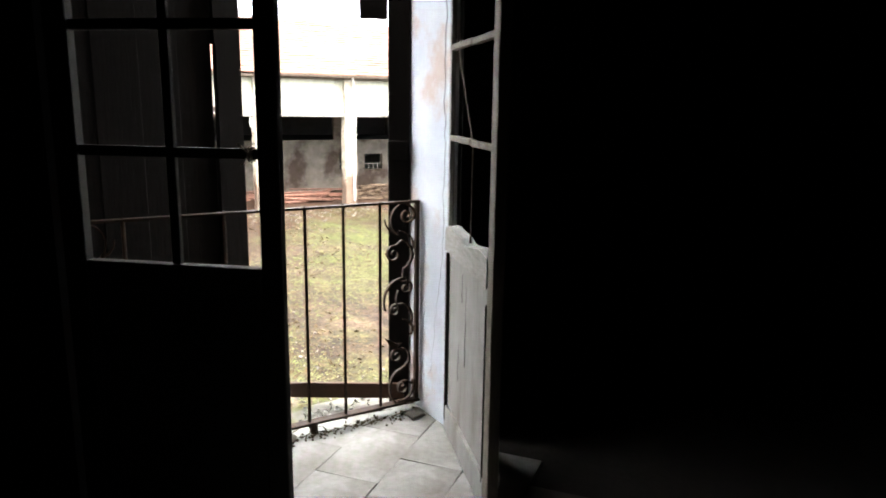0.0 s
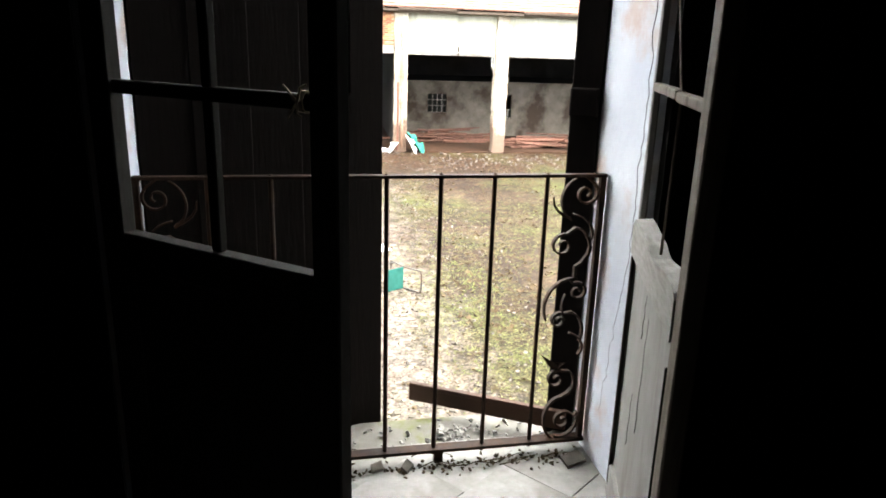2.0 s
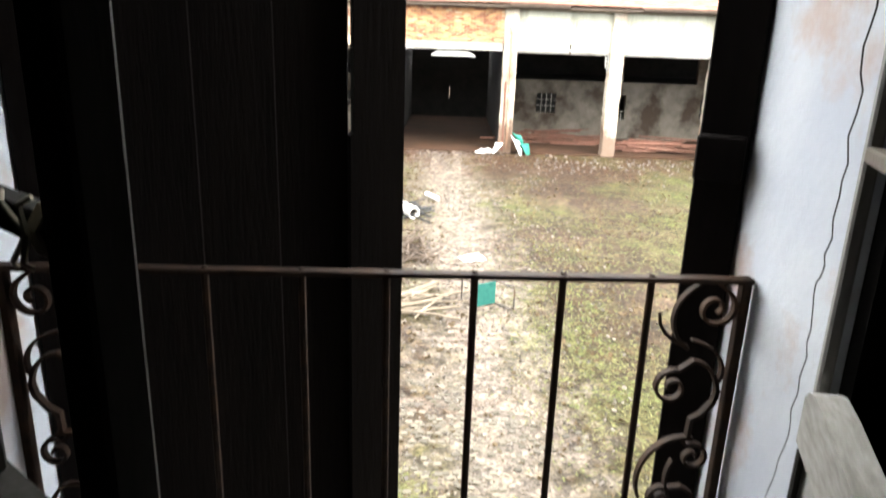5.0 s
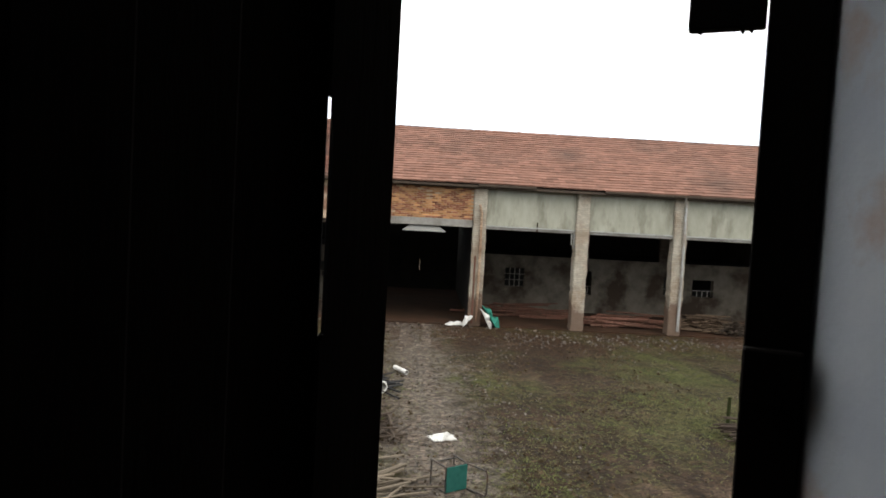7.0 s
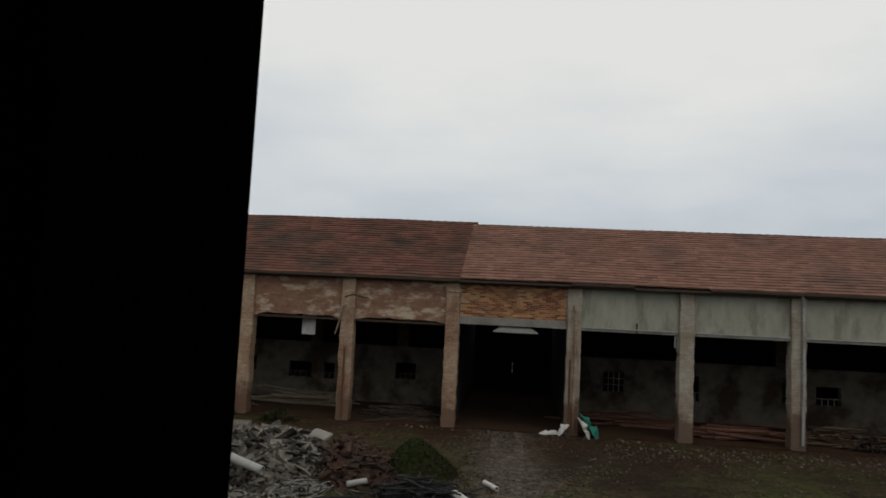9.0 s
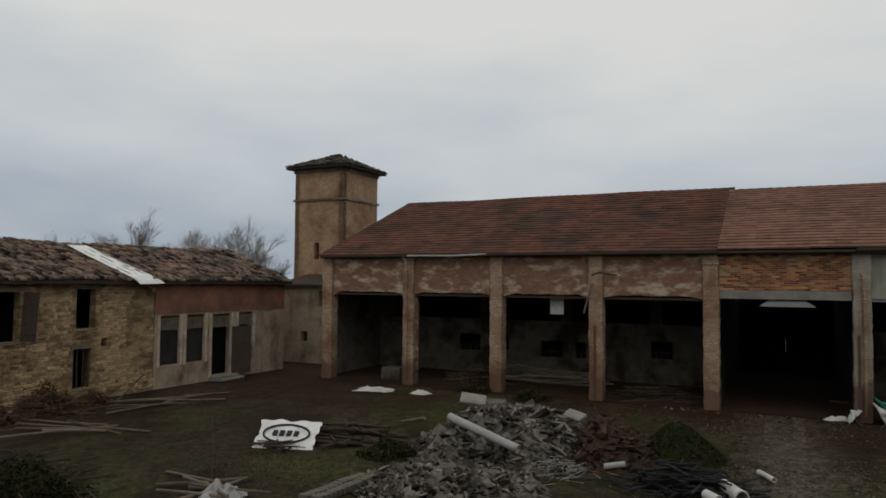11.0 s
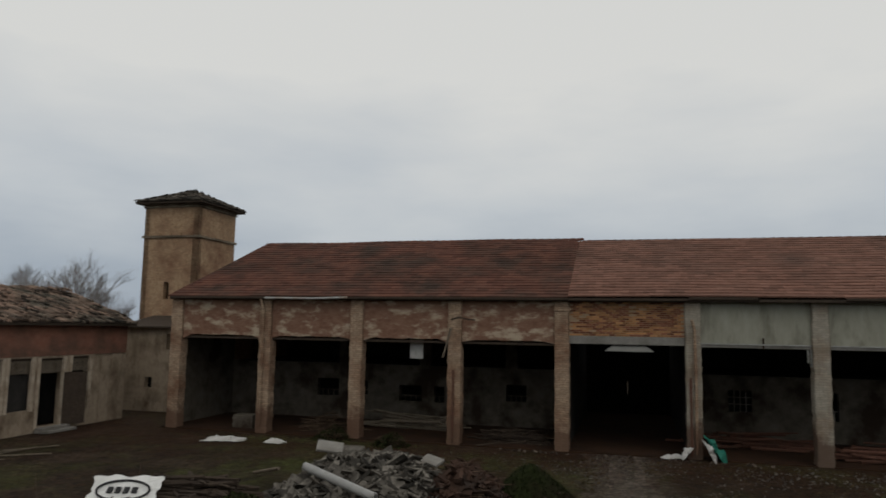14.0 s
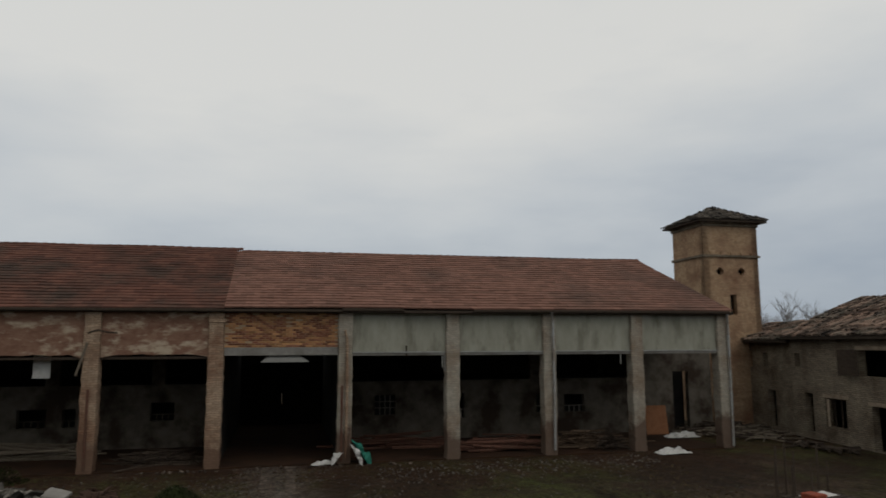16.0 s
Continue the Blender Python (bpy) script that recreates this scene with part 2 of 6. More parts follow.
M_COLUMN = pillar_skin("limewashed brick pillar", (0.30, 0.215, 0.15), (0.43, 0.33, 0.24), (0.20, 0.115, 0.075), (0.115, 0.066, 0.044), 2.25, 0.65)
M_COLUMNGREY = pillar_skin("grey limewashed pillar", (0.27, 0.245, 0.20), (0.36, 0.33, 0.275), (0.22, 0.165, 0.12), (0.098, 0.060, 0.042), 2.55, 0.4)
M_TOWER = brickwork("tower brick and plaster", (0.302, 0.202, 0.123), (0.448, 0.319, 0.207), (0.784, 0.739, 0.672), (0.213, 0.123, 0.078), 0.47)
M_STONEWALL = brickwork("yellow rubble masonry", (0.290, 0.222, 0.138), (0.390, 0.308, 0.200), (0.52, 0.44, 0.34), (0.150, 0.104, 0.062), 0.45, 0.24, 0.075, 0.9)
n, l = M_STONEWALL.node_tree.nodes, M_STONEWALL.node_tree.links
s_b = n["Principled BSDF"]
s_tc = n.new("ShaderNodeTexCoord")
s_mp = n.new("ShaderNodeMapping")
s_mp.inputs["Scale"].default_value = (2.6, 2.6, 6.5)
l.new(s_tc.outputs["Object"], s_mp.inputs["Vector"])
s_v = n.new("ShaderNodeTexVoronoi")
s_v.inputs["Scale"].default_value = 1.0
l.new(s_mp.outputs["Vector"], s_v.inputs["Vector"])
s_m = n.new("ShaderNodeMixRGB")
s_m.blend_type = 'MULTIPLY'
s_m.inputs[0].default_value = 0.75
s_r = n.new("ShaderNodeValToRGB")
s_r.color_ramp.elements[0].color, s_r.color_ramp.elements[1].color = (0.35, 0.30, 0.25, 1), (1.25, 1.2, 1.1, 1)
s_h = n.new("ShaderNodeSeparateColor")
l.new(s_v.outputs["Color"], s_h.inputs[0])
l.new(s_h.outputs[0], s_r.inputs["Fac"])
l.new(s_b.inputs["Base Color"].links[0].from_socket, s_m.inputs[1])
l.new(s_r.outputs["Color"], s_m.inputs[2])
l.new(s_m.outputs[0], s_b.inputs["Base Color"])
M_GREYBRICK = brickwork("grey weathered brick", (0.19, 0.158, 0.118), (0.275, 0.236, 0.182), (0.40, 0.37, 0.33), (0.110, 0.086, 0.064), 0.46, 0.3, 0.085, 0.6, bite=0.75)
M_REDRENDER = surf("faded red render", (0.205, 0.090, 0.060), (0.265, 0.130, 0.090), 4, 0.92, 0.3, (0.100, 0.062, 0.046), 0.8, 0.45, stretch=(.7, .7, 1))
M_PALE = surf("pale render", (0.255, 0.200, 0.145), (0.340, 0.275, 0.205), 5, 0.92, 0.4, (0.120, 0.086, 0.058), 1.1, 0.42, stretch=(1, 1, .7))
M_POST = surf("pale plastered post", (0.36, 0.295, 0.225), (0.45, 0.38, 0.30), 6, 0.9, 0.4, (0.20, 0.15, 0.105), 1.4, 0.42)
# Surfaces in this near-black stand in for unlit depth behind openings.
M_VOID = surf("near-black standing in for unlit depth", (0.02, 0.02, 0.02), (0.035, 0.033, 0.03), 2, 0.95, 0.1)
M_WOODDARK = surf("dark old timber", (0.035, 0.027, 0.02), (0.065, 0.048, 0.036), 12, 0.85, 0.4, (0.04, 0.03, 0.025), 2, 0.4, island=0.3)
M_WOODPALE = surf("pale sawn timber", (0.1290, 0.1048, 0.0769), (0.1693, 0.1407, 0.1091), 12, 0.85, 0.4, (0.0887, 0.0688, 0.0484), 2, 0.4, island=0.3)
M_POLE = surf("reddish wooden poles", (0.088, 0.040, 0.028), (0.128, 0.064, 0.046), 9, 0.85, 0.4, (0.088, 0.056, 0.040), 2, 0.4, island=0.35)
M_RUBBLE = surf("grey broken roof slate and brick", (0.066, 0.059, 0.050), (0.155, 0.142, 0.122), 8, 0.92, 0.4, (0.036, 0.030, 0.024), 1.5, 0.42, island=0.8)
M_RUBBLERED = surf("broken brick and rust", (0.033, 0.019, 0.013), (0.058, 0.034, 0.025), 8, 0.92, 0.4, (0.0235, 0.0209, 0.0186), 1.5, 0.4, island=0.45)
M_WHITE = surf("dirty white plastic", (0.4752, 0.4680, 0.4464), (0.5472, 0.5400, 0.5184), 6, 0.5, 0.2, (0.3240, 0.3024, 0.2736), 2, 0.38)
M_PIPEGREY = surf("light grey plastic pipe", (0.2815, 0.2815, 0.2696), (0.3404, 0.3404, 0.3284), 6, 0.55, 0.15, (0.2116, 0.1996, 0.1812), 2, 0.4)
M_BLACKPLAST = surf("black plastic and charred wood", (0.014, 0.014, 0.015), (0.03, 0.03, 0.031), 9, 0.7, 0.3, island=0.4)
M_TEAL = surf("faded teal cloth", (0.012, 0.070, 0.058), (0.020, 0.095, 0.078), 9, 0.8, 0.3, (0.0096, 0.0720, 0.0624), 3, 0.4)
M_GREENTARP = surf("green tarpaulin", (0.016, 0.120, 0.088), (0.032, 0.176, 0.128), 7, 0.6, 0.3)
M_REDMETAL = surf("rusty red painted steel", (0.2160, 0.0420, 0.0240), (0.2640, 0.0660, 0.0360), 9, 0.65, 0.3, (0.1320, 0.0540, 0.0300), 3, 0.4)
M_GALV = surf("dull zinc", (0.30, 0.30, 0.29), (0.40, 0.40, 0.385), 8, 0.55, 0.2, (0.22, 0.17, 0.13), 1.5, 0.42, 0.5)
M_ENAMEL = surf("pale enamelled sheet", (0.15, 0.15, 0.138), (0.20, 0.198, 0.184), 5, 0.55, 0.2, (0.253, 0.242, 0.209), 2, 0.36)
M_ORANGE = surf("orange brown board", (0.242, 0.105, 0.050), (0.286, 0.138, 0.072), 5, 0.8, 0.3, (0.187, 0.083, 0.044), 1.5, 0.4)
M_BARK = surf("bare grey bark", (0.17, 0.155, 0.145), (0.24, 0.22, 0.205), 6, 0.9, 0.3)
M_MOSS = surf("rough green growth", (0.0120, 0.0165, 0.0046), (0.0240, 0.0300, 0.0090), 8, 0.95, 0.4, (0.0200, 0.0150, 0.0080), 1.5, 0.42, island=0.45)
M_TWIG = surf("dry brown brush", (0.06, 0.042, 0.028), (0.11, 0.076, 0.052), 9, 0.9, 0.3, island=0.45)
M_GRASS = surf("winter grass", (0.054, 0.062, 0.020), (0.088, 0.098, 0.034), 6, 0.9, 0.2, (0.100, 0.084, 0.046), 0.7, 0.45, island=0.4)
M_SETT = surf("pale stone sett", (0.060, 0.053, 0.043), (0.096, 0.086, 0.071), 14, 0.9, 0.5, (0.044, 0.038, 0.024), 4, 0.44, obj=0.35, island=0.3)
M_RUBBLESTONE = surf("yellow rubble stone", (0.275, 0.192, 0.105), (0.430, 0.320, 0.195), 7, 0.92, 0.5, (0.125, 0.080, 0.044), 0.7, 0.44, island=0.5, obj=0.3, soft=0.09)
M_TOWERTILE = surf("dark lichened roof tile", (0.045, 0.038, 0.031), (0.085, 0.072, 0.058), 4, 0.92, 0.3, (0.028, 0.025, 0.02), 0.8, 0.45, island=0.85)
M_GRAVEL = surf("pale gravel", (0.062, 0.053, 0.045), (0.108, 0.095, 0.084), 6, 0.92, 0.3, island=0.5)
M_PAVER = surf("worn pale paver", (0.072, 0.056, 0.044), (0.112, 0.090, 0.073), 6, 0.92, 0.3, (0.036, 0.025, 0.018), 1.6, 0.42, island=0.4)
M_SHEET = surf("white roofing plastic", (0.62, 0.62, 0.60), (0.72, 0.72, 0.70), 5, 0.45, 0.15, (0.44, 0.42, 0.38), 1.2, 0.34)
M_ROPE = surf("frayed hemp cord", (0.3200, 0.2880, 0.2240), (0.4160, 0.3760, 0.3040), 60, 0.95, 0.4, dist=0.001)
M_CRACK = surf("crack in the plaster", (0.0125, 0.0112, 0.0100), (0.0225, 0.0200, 0.0175), 30, 0.95, 0.2)
M_INK = surf("black sign paint", (0.02, 0.02, 0.022), (0.035, 0.035, 0.035), 9, 0.6, 0.1)

# the yard: mud, gravel and grass in patches
M_GROUND = surf("yard mud", (0.0105, 0.0060, 0.0031), (0.0275, 0.0164, 0.0092), 2.6, 0.9, 1.0, (0.0380, 0.0250, 0.0160), 0.3, 0.44, dist=0.09, soft=0.08)
n, l = M_GROUND.node_tree.nodes, M_GROUND.node_tree.links
g_b = n["Principled BSDF"]
g_old = g_b.inputs["Base Color"].links[0].from_socket
g_tc = n.new("ShaderNodeTexCoord")
g_n = n.new("ShaderNodeTexNoise")
g_n.inputs["Scale"].default_value, g_n.inputs["Detail"].default_value, g_n.inputs["Roughness"].default_value = 0.16, 9, 0.68
g_r = n.new("ShaderNodeMapRange")
g_r.inputs["From Min"].default_value, g_r.inputs["From Max"].default_value = 0.46, 0.62
g_m = n.new("ShaderNodeMixRGB")
g_m.inputs[2].default_value = (0.031, 0.033, 0.0095, 1)
l.new(g_tc.outputs["Object"], g_n.inputs["Vector"])
l.new(g_n.outputs["Fac"], g_r.inputs["Value"])
l.new(g_r.outputs[0], g_m.inputs[0])
l.new(g_old, g_m.inputs[1])
g_mp = n.new("ShaderNodeMapping")
g_mp.inputs["Scale"].default_value, g_mp.inputs["Rotation"].default_value = (1.1, 0.22, 1), (0, 0, 0.35)
l.new(g_tc.outputs["Object"], g_mp.inputs["Vector"])
g_s = n.new("ShaderNodeTexNoise")
g_s.inputs["Scale"].default_value, g_s.inputs["Detail"].default_value, g_s.inputs["Roughness"].default_value = 1.3, 8, 0.7
l.new(g_mp.outputs["Vector"], g_s.inputs["Vector"])
g_sr = n.new("ShaderNodeMapRange")
g_sr.inputs["From Min"].default_value, g_sr.inputs["From Max"].default_value = 0.50, 0.66
l.new(g_s.outputs["Fac"], g_sr.inputs["Value"])
g_w = n.new("ShaderNodeMixRGB")
g_w.inputs[2].default_value = (0.0115, 0.0066, 0.0036, 1)
l.new(g_sr.outputs[0], g_w.inputs[0])
l.new(g_m.outputs[0], g_w.inputs[1])
# pale gravelled drive towards the gate
g_x = n.new("ShaderNodeSeparateXYZ")
l.new(g_tc.outputs["Object"], g_x.inputs[0])
g_d = n.new("ShaderNodeMath")
g_d.operation = 'SUBTRACT'
g_d.inputs[1].default_value = 0.5
l.new(g_x.outputs["X"], g_d.inputs[0])
g_a = n.new("ShaderNodeMath")
g_a.operation = 'ABSOLUTE'
l.new(g_d.outputs[0], g_a.inputs[0])
g_f = n.new("ShaderNodeMapRange")
g_f.inputs["From Min"].default_value, g_f.inputs["From Max"].default_value, g_f.inputs["To Min"].default_value, g_f.inputs["To Max"].default_value = 0.2, 2.6, 0.30, -0.12
l.new(g_a.outputs[0], g_f.inputs["Value"])
g_fn = n.new("ShaderNodeTexNoise")
g_fn.inputs["Scale"].default_value, g_fn.inputs["Detail"].default_value, g_fn.inputs["Roughness"].default_value = 1.8, 9, 0.75
l.new(g_tc.outputs["Object"], g_fn.inputs["Vector"])
g_fs = n.new("ShaderNodeMath")
l.new(g_f.outputs[0], g_fs.inputs[0])
l.new(g_fn.outputs["Fac"], g_fs.inputs[1])
g_fr = n.new("ShaderNodeMapRange")
g_fr.inputs["From Min"].default_value, g_fr.inputs["From Max"].default_value = 0.58, 0.82
l.new(g_fs.outputs[0], g_fr.inputs["Value"])
g_p = n.new("ShaderNodeMixRGB")
g_p.inputs[2].default_value = (0.070, 0.058, 0.047, 1)
l.new(g_fr.outputs[0], g_p.inputs[0])
l.new(g_w.outputs[0], g_p.inputs[1])
# rust red earth carried out of the barn, thinning into the yard
g_e = n.new("ShaderNodeMapRange")
g_e.inputs["From Min"].default_value, g_e.inputs["From Max"].default_value, g_e.inputs["To Min"].default_value, g_e.inputs["To Max"].default_value = 19.5, 26.5, -0.12, 0.28
l.new(g_x.outputs["Y"], g_e.inputs["Value"])
g_es = n.new("ShaderNodeMath")
l.new(g_e.outputs[0], g_es.inputs[0])
l.new(g_s.outputs["Fac"], g_es.inputs[1])
g_er = n.new("ShaderNodeMapRange")
g_er.inputs["From Min"].default_value, g_er.inputs["From Max"].default_value, g_er.inputs["To Max"].default_value = 0.54, 0.80, 0.5
l.new(g_es.outputs[0], g_er.inputs["Value"])
g_em = n.new("ShaderNodeMixRGB")
g_em.inputs[2].default_value = (0.036, 0.0165, 0.0085, 1)
l.new(g_er.outputs[0], g_em.inputs[0])
l.new(g_p.outputs[0], g_em.inputs[1])
# litter: leaves, clods and pebbles of two sizes
g_last = g_em.outputs[0]
for g_size, g_low, g_high in ((7.0, 0.62, 1.42), (26.0, 0.5, 1.6)):
    g_v = n.new("ShaderNodeTexVoronoi")
    g_v.inputs["Scale"].default_value = g_size
    l.new(g_tc.outputs["Object"], g_v.inputs["Vector"])
    g_c = n.new("ShaderNodeSeparateColor")
    l.new(g_v.outputs["Color"], g_c.inputs[0])
    g_q = n.new("ShaderNodeMapRange")
    g_q.inputs["To Min"].default_value, g_q.inputs["To Max"].default_value = g_low, g_high
    l.new(g_c.outputs[0], g_q.inputs["Value"])
    g_k = n.new("ShaderNodeMixRGB")
    g_k.blend_type = 'MULTIPLY'
    g_k.inputs[0].default_value = 1
    l.new(g_last, g_k.inputs[1])
    l.new(g_q.outputs[0], g_k.inputs[2])
    g_last = g_k.outputs[0]
l.new(g_last, g_b.inputs["Base Color"])


# ---- mesh building ----
class Shape:
    """Collects corners and faces of one mesh."""

    def __init__(self):
        self.v, self.f = [], []

    def add(self, v, f, m=None):
        k = len(self.v)
        self.v += [tuple(m @ Vector(p)) for p in v] if m else [tuple(p) for p in v]
        self.f += [tuple(i + k for i in q) for q in f]
        return self

    def box(self, x0, x1, y0, y1, z0, z1, m=None, b=0.0):
        """A box, with its upright and top edges chamfered by b."""
        if not b:
            return self.add([(x0, y0, z0), (x1, y0, z0), (x1, y1, z0), (x0, y1, z0), (x0, y0, z1), (x1, y0, z1), (x1, y1, z1), (x0, y1, z1)],
                            [(0, 3, 2, 1), (4, 5, 6, 7), (0, 1, 5, 4), (1, 2, 6, 5), (2, 3, 7, 6), (3, 0, 4, 7)], m)
        def ring(d, z):
            return [(x0 + d + b, y0 + d, z), (x1 - d - b, y0 + d, z), (x1 - d, y0 + d + b, z), (x1 - d, y1 - d - b, z),
                    (x1 - d - b, y1 - d, z), (x0 + d + b, y1 - d, z), (x0 + d, y1 - d - b, z), (x0 + d, y0 + d + b, z)]
        v = ring(b * .6, z0) + ring(0, z0 + b) + ring(0, z1 - b) + ring(b * .6, z1)
        f = [tuple(range(7, -1, -1)), tuple(range(24, 32))]
        for k in range(3):
            f += [(k * 8 + i, k * 8 + (i + 1) % 8, k * 8 + 8 + (i + 1) % 8, k * 8 + 8 + i) for i in range(8)]
        return self.add(v, f, m)

    def tube(self, pts, r0, r1=None, sides=8, flat=1.0, m=None):
        """A tube along points, tapering from r0 to r1; flat presses its section."""
        r1 = r0 if r1 is None else r1
        pts = [Vector(p) for p in pts]
        n, v, f, side = len(pts), [], [], None
        for i, p in enumerate(pts):
            d = (pts[min(i + 1, n - 1)] - pts[max(i - 1, 0)]).normalized()
            if side is None:
                side = d.orthogonal().normalized()
            side = (side - d * side.dot(d)).normalized()
            up = d.cross(side)
            r = r0 + (r1 - r0) * i / max(1, n - 1)
            v += [p + side * math.cos(a) * r + up * math.sin(a) * r * flat for a in [2 * math.pi * k / sides for k in range(sides)]]
        for i in range(n - 1):
            f += [(i * sides + k, i * sides + (k + 1) % sides, (i + 1) * sides + (k + 1) % sides, (i + 1) * sides + k) for k in range(sides)]
        f += [tuple(range(sides - 1, -1, -1)), tuple(range((n - 1) * sides, n * sides))]
        return self.add(v, f, m)

    def strip(self, pts, w, h0, h1=None):
        """A flat iron bar along points in a plane of constant y: w across y, h thick, tapering to h1."""
        h1 = h0 if h1 is None else h1
        n, v, f = len(pts), [], []
        for i, p in enumerate(pts):
            a, b = Vector(pts[max(i - 1, 0)]), Vector(pts[min(i + 1, n - 1)])
            d = (b - a).normalized()
            up = Vector((-d.z, 0, d.x)) * (h0 + (h1 - h0) * i / (n - 1)) / 2
            p, y = Vector(p), Vector((0, w / 2, 0))
            v += [p - y - up, p + y - up, p + y + up, p - y + up]
        for i in range(n - 1):
            f += [(i * 4 + k, i * 4 + (k + 1) % 4, i * 4 + 4 + (k + 1) % 4, i * 4 + 4 + k) for k in range(4)]
        f += [(3, 2, 1, 0), (n * 4 - 4, n * 4 - 3, n * 4 - 2, n * 4 - 1)]
        return self.add(v, f)

    def wall(self, length, height, thick, holes=(), m=None, z0=0.0):
        """An upright wall along x, front at y = 0, with openings (x0, x1, z0, z1) right through it."""
        xs = sorted({0, length, *[h[0] for h in holes], *[h[1] for h in holes]})
        zs = sorted({z0, height, *[h[2] for h in holes], *[h[3] for h in holes]})
        def solid(i, k):
            if not (0 <= i < len(xs) - 1 and 0 <= k < len(zs) - 1):
                return False
            x, z = (xs[i] + xs[i + 1]) / 2, (zs[k] + zs[k + 1]) / 2
            return not any(h[0] < x < h[1] and h[2] < z < h[3] for h in holes)
        for i in range(len(xs) - 1):
            for k in range(len(zs) - 1):
                if not solid(i, k):
                    continue
                a, b, c, d, t = xs[i], xs[i + 1], zs[k], zs[k + 1], thick
                self.add([(a, 0, c), (b, 0, c), (b, 0, d), (a, 0, d)], [(0, 1, 2, 3)], m)
                self.add([(a, t, c), (b, t, c), (b, t, d), (a, t, d)], [(3, 2, 1, 0)], m)
                if not solid(i - 1, k):
                    self.add([(a, 0, c), (a, t, c), (a, t, d), (a, 0, d)], [(3, 2, 1, 0)], m)
                if not solid(i + 1, k):
                    self.add([(b, 0, c), (b, t, c), (b, t, d), (b, 0, d)], [(0, 1, 2, 3)], m)
                if not solid(i, k - 1):
                    self.add([(a, 0, c), (b, 0, c), (b, t, c), (a, t, c)], [(3, 2, 1, 0)], m)
                if not solid(i, k + 1):
                    self.add([(a, 0, d), (b, 0, d), (b, t, d), (a, t, d)], [(0, 1, 2, 3)], m)
        return self

    def rock(self, x, y, z, s, flat=0.6, rng=random):
        """A broken lump: a box with its corners pushed about and turned at random."""
        m = Matrix.Translation((x, y, z)) @ Euler((rng.uniform(-.9, .9), rng.uniform(-.9, .9), rng.uniform(0, 6.3))).to_matrix().to_4x4()
        v = [(a * s * rng.uniform(.55, 1.1), b * s * rng.uniform(.45, .9), c * s * flat * rng.uniform(.4, 1)) for a in (-1, 1) for b in (-1, 1) for c in (-1, 1)]
        return self.add(v, [(0, 1, 3, 2), (4, 6, 7, 5), (0, 4, 5, 1), (2, 3, 7, 6), (0, 2, 6, 4), (1, 5, 7, 3)], m)

    def mesh(self, name):
        me = bpy.data.meshes.new(name)
        me.from_pydata(self.v, [], self.f)
        me.update()
        return me


def part(name, shape, material, parent=None, label="", m=None, smooth=False):
    """One mesh object from a Shape or from ready mesh data, under a thing or a part."""
    me = shape.mesh(name) if isinstance(shape, Shape) else shape
    if not me.materials:
        me.materials.append(material)
    if smooth:
        me.polygons.foreach_set("use_smooth", [True] * len(me.polygons))
    ob = new(name, me)
    ob.parent = parent
    if m is not None:
        ob.matrix_basis = m
    return tagged(ob, label)


def thing(name, label, category, m=None, group="", kind=""):
    """An empty at a thing's base, to carry its parts."""
    ob = new(name)
    if m is not None:
        ob.matrix_basis = m
    return tagged(ob, label, category, group, kind)


def solo(name, shape, material, label, category, m=None, group="", kind="", smooth=False):
    """A thing of a single mesh."""
    return tagged(part(name, shape, material, None, label, m, smooth), "", category, group, kind)


rnd = random.Random(7)
FL = 3.1                      # level of the upper floor
X0, X1 = -1.415, 0.03         # sides of the window opening
TOPZ = 5.55                   # its lintel

# ---- the house from which the yard is seen ----
sh = Shape().wall(24, 7.4, 0.36, [(12 + X0, 12 + X1, FL - 0.04, TOPZ)], Matrix.Translation((-12, -0.24, 0)))
solo("wall_north", sh, M_FACADE, "old rendered house wall with a tall window opening", "wall", kind="structure")
# limewashed lining of the opening
sh = Shape().box(X1 - 0.004, X1 + 0.021, -0.270, 0.118, FL - 0.03, TOPZ)
solo("wall_reveal_east", sh, M_REVEAL, "bluish limewashed window reveal with peeling plaster", "wall", kind="structure")
sh = Shape().box(X0 - 0.021, X0 + 0.004, -0.288, 0.118, FL - 0.03, TOPZ)
solo("wall_reveal_west", sh, M_REVEAL, "bluish limewashed window reveal beside the shutter", "wall", kind="structure")
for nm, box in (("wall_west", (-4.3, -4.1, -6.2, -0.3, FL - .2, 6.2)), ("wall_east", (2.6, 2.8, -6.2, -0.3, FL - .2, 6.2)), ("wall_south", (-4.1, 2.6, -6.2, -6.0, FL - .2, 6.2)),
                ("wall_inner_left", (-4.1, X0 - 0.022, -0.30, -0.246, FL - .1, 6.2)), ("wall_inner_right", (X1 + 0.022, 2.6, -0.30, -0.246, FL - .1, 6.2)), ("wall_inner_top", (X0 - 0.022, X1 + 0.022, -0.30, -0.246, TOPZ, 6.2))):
    solo(nm, Shape().box(*box), M_ROOM, "bare plaster wall, the unlit room's dark in its colour", "wall", kind="structure")
solo("ceiling", Shape().box(-4.3, 2.8, -6.2, -0.3, 6.2, 6.4), M_ROOM, "plaster ceiling, the unlit room's dark in its colour", "ceiling", kind="structure")
solo("floor", Shape().box(-4.3, 2.8, -6.2, 0.115, FL - 0.25, FL - 0.022), M_JOINT, "upper floor bed under dusty stone slabs, unlit dark in its colour", "floor", kind="structure")
SLABS = bpy.data.objects["floor"]
part("threshold", Shape().box(X0 + .006, X1 - .006, -.5, .114, FL - .0215, FL - .005), M_FLOOR, SLABS, "dusty worn threshold")
